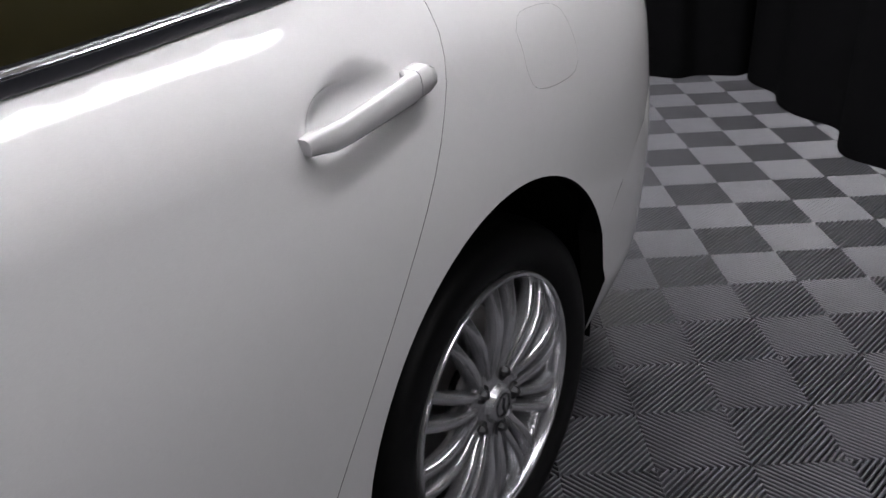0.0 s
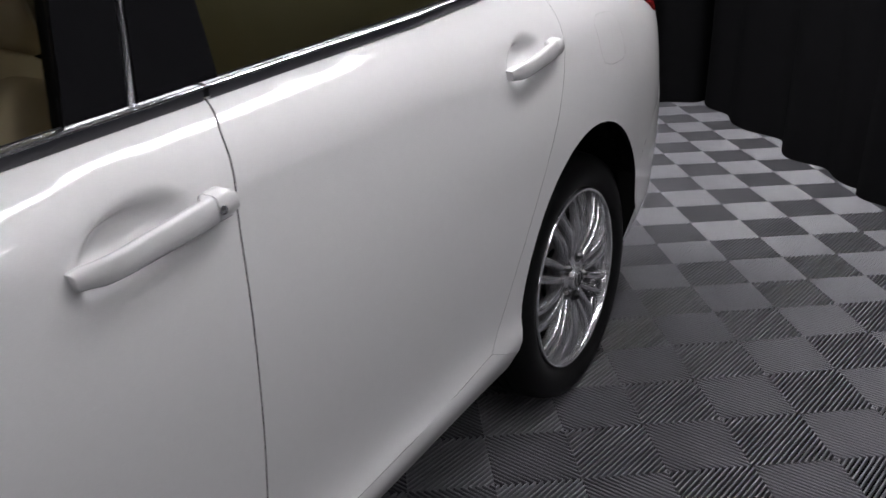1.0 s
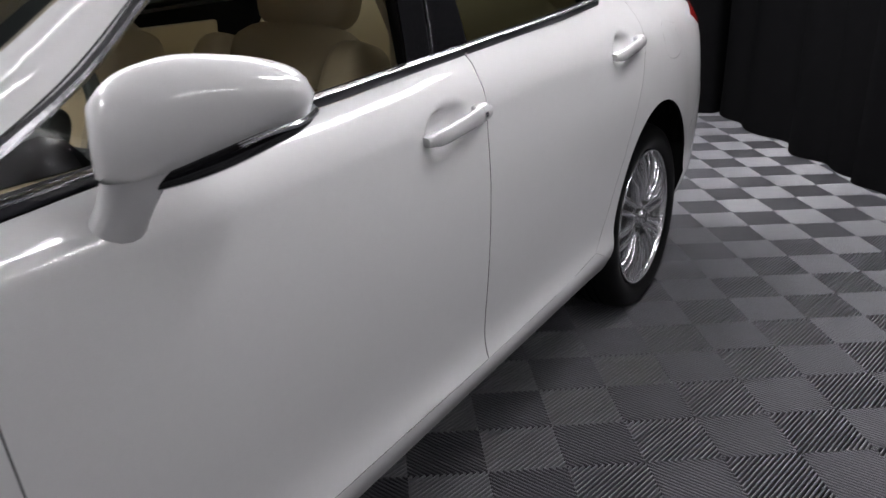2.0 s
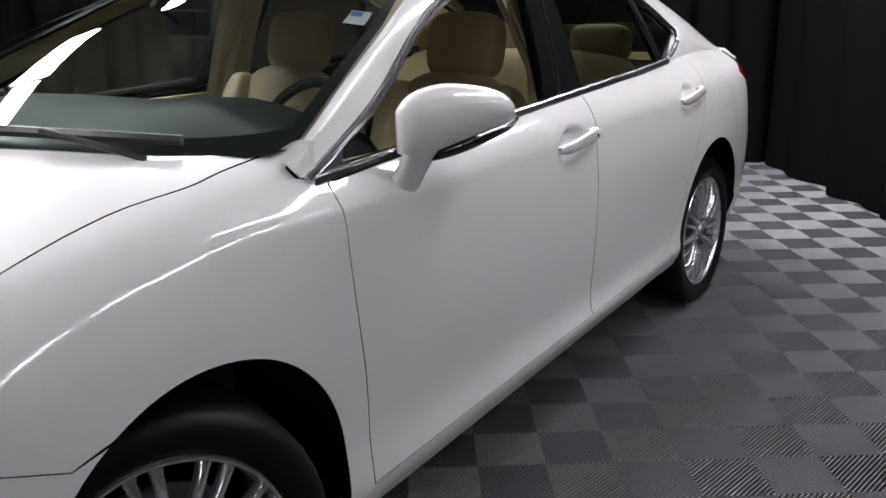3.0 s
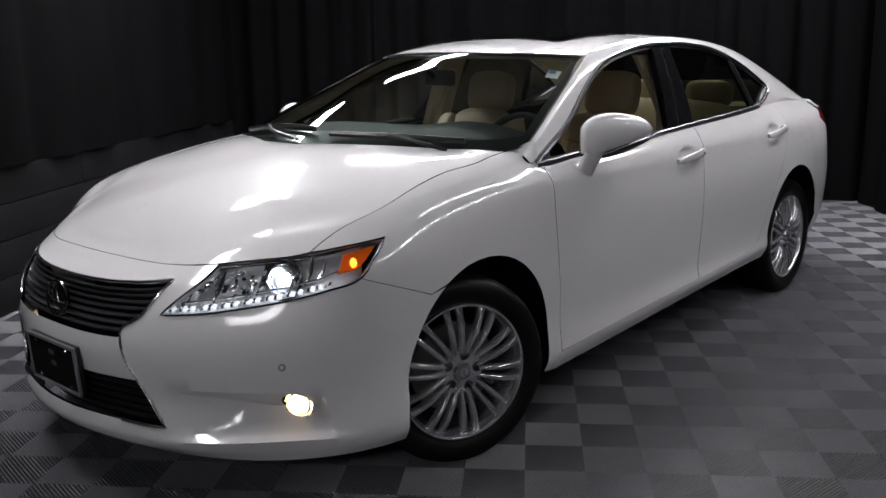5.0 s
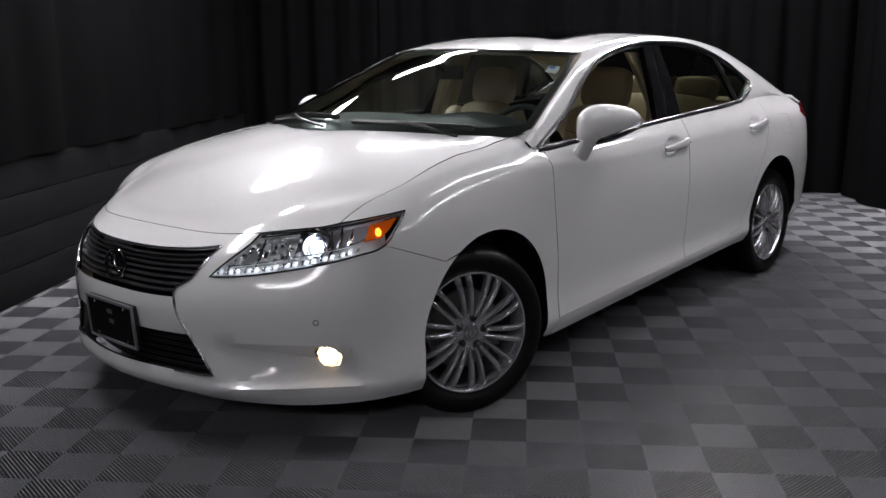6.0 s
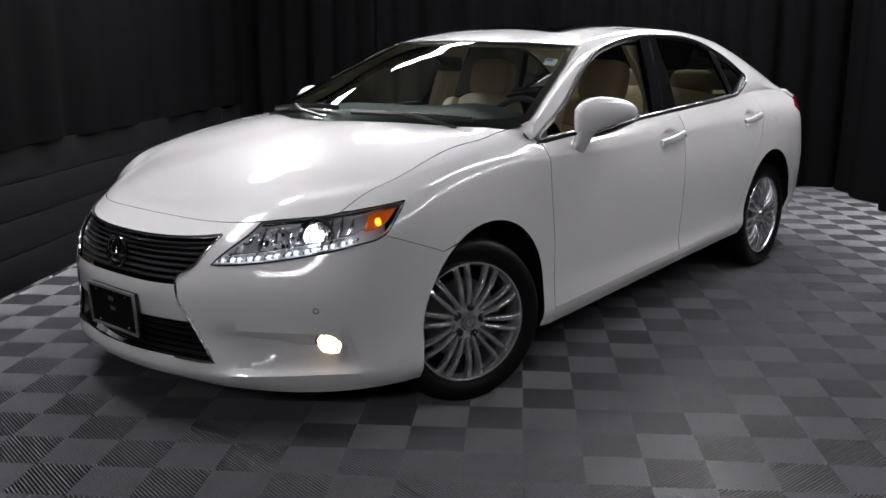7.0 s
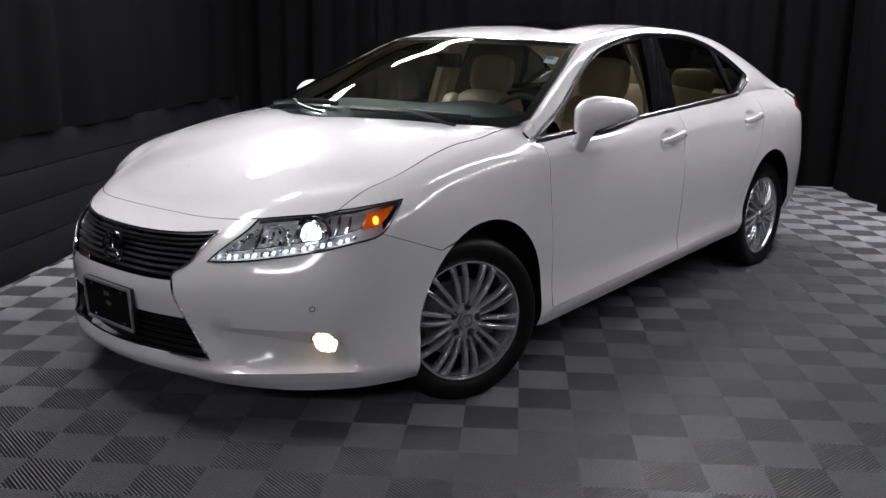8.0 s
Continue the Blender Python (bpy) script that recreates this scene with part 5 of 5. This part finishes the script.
for a in (0, 180, 250, 290):
    bm = bmesh.new()
    tube(bm, [m @ Vector((0.05 * math.sin(radians(a)), 0.05 * math.cos(radians(a)), -0.015)), m @ Vector((0.18 * math.sin(radians(a)), 0.18 * math.cos(radians(a)), 0))], 0.014, 8, flat=0.7)
    part("wheel_spoke", bm, DASH, wheel_ring)
bm = bmesh.new()
box(bm, -0.105, -0.012, -0.036, 0.105, 0.03, 0.036, 0.016, pose(0.87, -0.03, 1.255, 0, 0, 72))
inner_mirror = part("inner_mirror", bm, BLACK, car)
bm = bmesh.new()
tube(bm, [(0.85, 0, 1.26), (0.77, 0, 1.31)], 0.012, 8)
part("mirror_stem", bm, BLACK, inner_mirror)
bm = bmesh.new()
box(bm, 0.75, -0.36, 0.5, 1.75, -0.30, 0.6, 0.02, pose(0, 0.33, 0))
box(bm, 1.10, -0.13, 0.45, 1.60, 0.13, 0.66, 0.03)
part("centre_console", bm, BROWN, car)
# door linings, pillar linings, roof lining, floor
for flip in (1, -1):
    for x0, x1 in ((0.62, 1.60), (1.76, 2.52)):
        bm = bmesh.new()
        box(bm, x0, -0.765, 0.35, x1, -0.735, 0.965, 0.012)
        box(bm, x0 + 0.1, -0.74, 0.66, x1 - 0.1, -0.66, 0.73, 0.02)
        if flip < 0:
            bmesh.ops.transform(bm, matrix=Matrix.Diagonal((1, -1, 1, 1)), verts=bm.verts)
        part("door_lining", bm, LEATHER, car)
    bm = bmesh.new()
    rows = []
    for k in range(9):
        w = k / 8
        x, z = 1.70 - 0.03 * w, 0.90 + 0.44 * w
        y = glass_y(x, z) + 0.055
        rows.append([bm.verts.new((x + dx, (y + dy) * flip, z)) for dx, dy in ((-0.10, -0.02), (-0.085, 0.012), (0.085, 0.012), (0.10, -0.02))])
    for a, b in zip(rows, rows[1:]):
        for j in range(3):
            bm.faces.new((a[j], a[j + 1], b[j + 1], b[j]))
    part("pillar_lining", bm, HEADLINER, car)
    bm = bmesh.new()
    tube(bm, [(1.66, (glass_y(1.66, 1.3) + 0.07) * flip, 1.28), (1.655, (glass_y(1.66, 1.1) + 0.075) * flip, 1.1), (1.62, -0.70 * flip, 0.9)], 0.022, 6, flat=0.2)
    part("seat_belt", bm, HEADLINER, car)
    bm = bmesh.new()
    strip(bm, 0.0, 3.2, 0.2, 2.1, 20, 3, lambda s, v: top(s, v) + [0.01, 0.022, -0.012], 0.0, flip)
    part("pillar_lining", bm, HEADLINER, car)
    bm = bmesh.new()
    strip(bm, 5.5, 8.4, 0.4, 2.1, 16, 3, lambda s, v: top(s, v) + [0.0, 0.025, -0.015], 0.0, flip)
    part("pillar_lining", bm, HEADLINER, car)
bm = bmesh.new()
full(bm, 0.0, 1.0, lambda k, v: top(header(v) + 0.03 + k * (5.67 - header(v)), v), 1.2, -0.03)
part("roof_lining", bm, HEADLINER, car)
bm = bmesh.new()
box(bm, 0.3, -0.76, 0.28, 2.9, 0.76, 0.34, 0.0)
box(bm, 0.22, -0.74, 0.34, 0.30, 0.74, 0.95)
part("cabin_floor", bm, DASH, car)
# windscreen sticker
STICKER = material("white_sticker", (0.75, 0.76, 0.78), 0.6)
STICKERBLUE = material("blue_sticker_print", (0.12, 0.2, 0.5), 0.6)


def patch(s0, s1, v0, v1, mat, off, parent=None):
    bm = bmesh.new()
    strip(bm, s0, s1, v0, v1, 3, 3, top, off)
    return part("sticker", bm, mat, parent or car)


badge = patch(2.02, 2.28, 2.30, 2.56, STICKER, -0.0075)
patch(2.16, 2.26, 2.40, 2.54, STICKERBLUE, -0.0065, badge)

# ---- the studio: a room squared to the floor tiles ----
LAT = pose(-0.0856, -1.1974, 0, 0, 0, -53.84)
WEST, EAST, NORTH, SOUTH, HIGH = -2.83, 3.0, 5.92, -5.6, 3.7
bm = bmesh.new()
box(bm, -3.3, -6.0, -0.08, 3.5, 6.3, -0.017)
tagged(part("floor", bm, UNDER), "dark slab under the floor tiles", "floor", kind="structure").matrix_basis = LAT

for name, (x0, y0, x1, y1) in dict(wall_north=(-3.3, 6.15, 3.5, 6.3), wall_south=(-3.3, -6.0, 3.5, -5.85), wall_east=(3.35, -5.85, 3.5, 6.15), wall_west=(-3.3, -5.85, -3.0, 6.15)).items():
    bm = bmesh.new()
    box(bm, x0, y0, -0.017, x1, y1, HIGH)
    tagged(part(name, bm, DARKWALL), "black studio wall behind the drapes", "wall", kind="structure").matrix_basis = LAT
bm = bmesh.new()
box(bm, -3.3, -6.0, HIGH, 3.5, 6.3, HIGH + 0.1)
tagged(part("ceiling", bm, CEILING), "dark grey studio ceiling", "ceiling", kind="structure").matrix_basis = LAT


def tile_data():
    """One 40 cm tile: four squares of slanting round-topped ribs, turned so that they meet in diamonds."""
    verts, faces = [], []
    n, q = 12, 0.2
    shape = ((-0.07, -0.016), (-0.235, -0.0036), (-0.19, -0.0013), (-0.09, -0.0002), (0.09, -0.0002), (0.19, -0.0013), (0.235, -0.0036), (0.07, -0.016))
    for i in range(2):
        for j in range(2):
            up = (i + j) % 2 == 0
            for k in range(2 * n):
                o = len(verts)
                for w, z in shape:
                    a = min(max((k + 0.5 + w) / n * q, 0.0), 2 * q)
                    for x, y in ((a, 0) if a <= q else (q, a - q), (0, a) if a <= q else (a - q, q)):
                        verts.append(((q - x if up else x) + i * q, y + j * q, z))
                for e in range(len(shape) - 1):
                    f = (o + 2 * e, o + 2 * e + 1, o + 2 * e + 3, o + 2 * e + 2)
                    faces.append(f if up else f[::-1])
    return verts, faces


TV, TF = tile_data()
TILES = bpy.data.meshes.new("tile")
TILES.from_pydata(TV, [], TF)
TILES.materials.append(TILE)
field = tagged(new("tile_floor"), "grey ribbed interlocking plastic floor tiles", "floor", kind="structure")
rest_v, rest_f = [], []
for i in range(-8, 9):
    for j in range(-14, 15):
        near = -7 <= i <= 7 and -8 <= j <= 12
        if near:
            ob = new("tile", TILES)
            ob.parent = field
            ob.matrix_basis = LAT @ pose(0.4 * i, 0.4 * j, 0)
        else:
            o = len(rest_v)
            rest_v += [(x + 0.4 * i, y + 0.4 * j, z) for x, y, z in TV]
            rest_f += [tuple(o + a for a in f) for f in TF]
rest = bpy.data.meshes.new("far_tiles")
rest.from_pydata(rest_v, [], rest_f)
rest.materials.append(TILE)
ob = tagged(new("far_tiles", rest), "grey ribbed floor tiles along the walls", kind="stuff")
ob.parent = field
ob.matrix_basis = LAT

# low wall of boards, painted black, under the west drape
blocks = tagged(new("board_wall"), "low wall of black painted boards", "wall", kind="structure")
blocks.matrix_basis = LAT
bm = bmesh.new()
box(bm, -3.0, -5.85, -0.017, WEST - 0.012, 6.15, 0.79)
core = part("mortar", bm, DARKWALL, blocks)
board_mesh = None
for row in range(4):
    for k in range(5):
        y = -5.8 + 2.4 * k - (0.9 if row % 2 else 0)
        if board_mesh is None:
            bm = bmesh.new()
            box(bm, -0.03, 0.002, 0.003, 0.0, 2.398, 0.197, 0.003)
            ob = part("board", bm, BOARD, blocks)
            board_mesh = ob.data
        else:
            ob = new("board", board_mesh)
            ob.parent = blocks
        ob.matrix_basis = pose(WEST, y, 0.2 * row)


def drape(x0, y0, x1, y1, low, high, seed, label, fold=0.34, depth=0.05, spread=0.0):
    """A pleated cloth hung between two points, its folds deeper and looser towards the hem."""
    rnd = random.Random(seed)
    length = math.hypot(x1 - x0, y1 - y0)
    nx, ny = int(length / 0.022), 22
    ux, uy = (x1 - x0) / length, (y1 - y0) / length
    ph = [rnd.uniform(0, 6.28) for _ in range(6)]
    verts, faces = [], []
    for i in range(nx + 1):
        w = i / nx * length
        warp = w + 0.08 * math.sin(w * 2.1 + ph[4])
        for j in range(ny + 1):
            h = j / ny
            loose = 1 - h
            sway = 0.05 * loose * math.sin(w * 1.3 + ph[5] + 2 * h)
            d = depth * ((0.55 + 0.45 * loose) * math.sin(2 * math.pi * (warp + sway) / fold + ph[0])
                         + (0.25 + 0.55 * loose) * math.sin(2 * math.pi * (warp - sway) / (fold * 1.73) + ph[1])
                         + 0.30 * math.sin(2 * math.pi * warp / (fold * 0.47) + ph[2]) * (0.4 + 0.6 * h))
            d += spread * loose ** 6 * (0.6 + 0.4 * math.sin(3 * w + ph[3]))
            z = low + (high - low) * h + (0.004 * math.sin(5 * w + ph[1]) if j == 0 and low > 0.1 else 0)
            verts.append((x0 + ux * w + uy * d, y0 + uy * w - ux * d, z))
    for i in range(nx):
        for j in range(ny):
            a = i * (ny + 1) + j
            faces.append((a, a + ny + 1, a + ny + 2, a + 1))
    data = bpy.data.meshes.new("curtain")
    data.from_pydata(verts, [], faces)
    data.polygons.foreach_set("use_smooth", [True] * len(faces))
    data.materials.append(CLOTH)
    ob = tagged(new("curtain", data), label, "curtain", "studio drapes")
    ob.matrix_basis = LAT
    return ob


seed = 3
for k in range(4):
    x = -2.95 + 1.52 * k
    drape(x, NORTH, x + 1.56, NORTH, 0.0, HIGH, seed + k, "black cloth drape hanging to the tile floor", 0.30, 0.035)
for k in range(6):
    y = NORTH + 0.05 - 1.95 * k
    drape(EAST + 0.04, y, EAST + 0.04, y - 1.97, 0.0, HIGH, 20 + k, "black cloth drape hanging to the tile floor", 0.52, 0.04, 0.06)
for k in range(5):
    y = -5.7 + 2.35 * k
    drape(WEST + 0.03, y, WEST + 0.03, min(y + 2.38, 6.0), 0.80, HIGH, 40 + k, "black cloth drape above a low board wall", 0.62, 0.022)
for k in range(4):
    x = 3.1 - 1.5 * k
    drape(x, SOUTH, x - 1.53, SOUTH, 0.0, HIGH, 60 + k, "black cloth drape hanging to the tile floor", 0.34, 0.04)

# ceiling lamps: tubes round the car, three in a row behind the camera, and added fill
LAMPGLOW = glow("lamp_diffuser", (0.97, 0.95, 0.985), 38.0)


BRIGHTGLOW = glow("bright_lamp_diffuser", (0.97, 0.95, 0.985), 56.0)


SOFTGLOW = glow("soft_lamp_diffuser", (0.97, 0.95, 0.985), 22.0)


def tube_lamp(x, y, z, rz, length, wide=0.16, light=LAMPGLOW):
    lamp = thing("ceiling_lamp", "long white tube lamp under the dark ceiling, in a set with added fill lamps", "lamp", "ceiling tube lamps", LAT @ pose(x, y, z, 0, 0, rz))
    bm = bmesh.new()
    box(bm, -length / 2, -wide / 2 - 0.01, 0.0, length / 2, wide / 2 + 0.01, 0.05, 0.01)
    part("housing", bm, BLACK, lamp)
    bm = bmesh.new()
    box(bm, -length / 2 + 0.01, -wide / 2, -0.03, length / 2 - 0.01, wide / 2, -0.001, 0.01)
    part("diffuser", bm, light, lamp)
    for k in (-0.4, 0.4):
        bm = bmesh.new()
        tube(bm, [(k * length, 0, 0.05), (k * length, 0, HIGH - z)], 0.004, 6)
        part("hanger", bm, BLACK, lamp)


# the tube at y -0.35 is fill, added to brighten the left and nose
for y, length, wide in ((-0.35, 1.5, 0.17), (2.02, 1.12, 0.17), (3.18, 1.12, 0.24)):
    tube_lamp(-1.95, y, 3.0, 90, length, wide, BRIGHTGLOW)
for y, wide in ((1.3, 0.11), (4.75, 0.30)):
    tube_lamp(1.8, y, 3.0, 90, 1.5, wide)
tube_lamp(2.24, 2.88, 3.0, 55, 1.8, 0.20)
for x in (-0.75, 0.75):
    tube_lamp(x, 3.86, 3.0, 0, 1.3, 0.27, BRIGHTGLOW)
# low east tubes added to light the doors, prompted by a wing highlight
for y in (-1.5, 0.5):
    tube_lamp(2.7, y, 2.6, 90, 1.8, 0.06)
for y in (-4.7, -5.0, -5.3):
    tube_lamp(-0.9, y, 2.6, 0, 1.4, 0.20, SOFTGLOW)
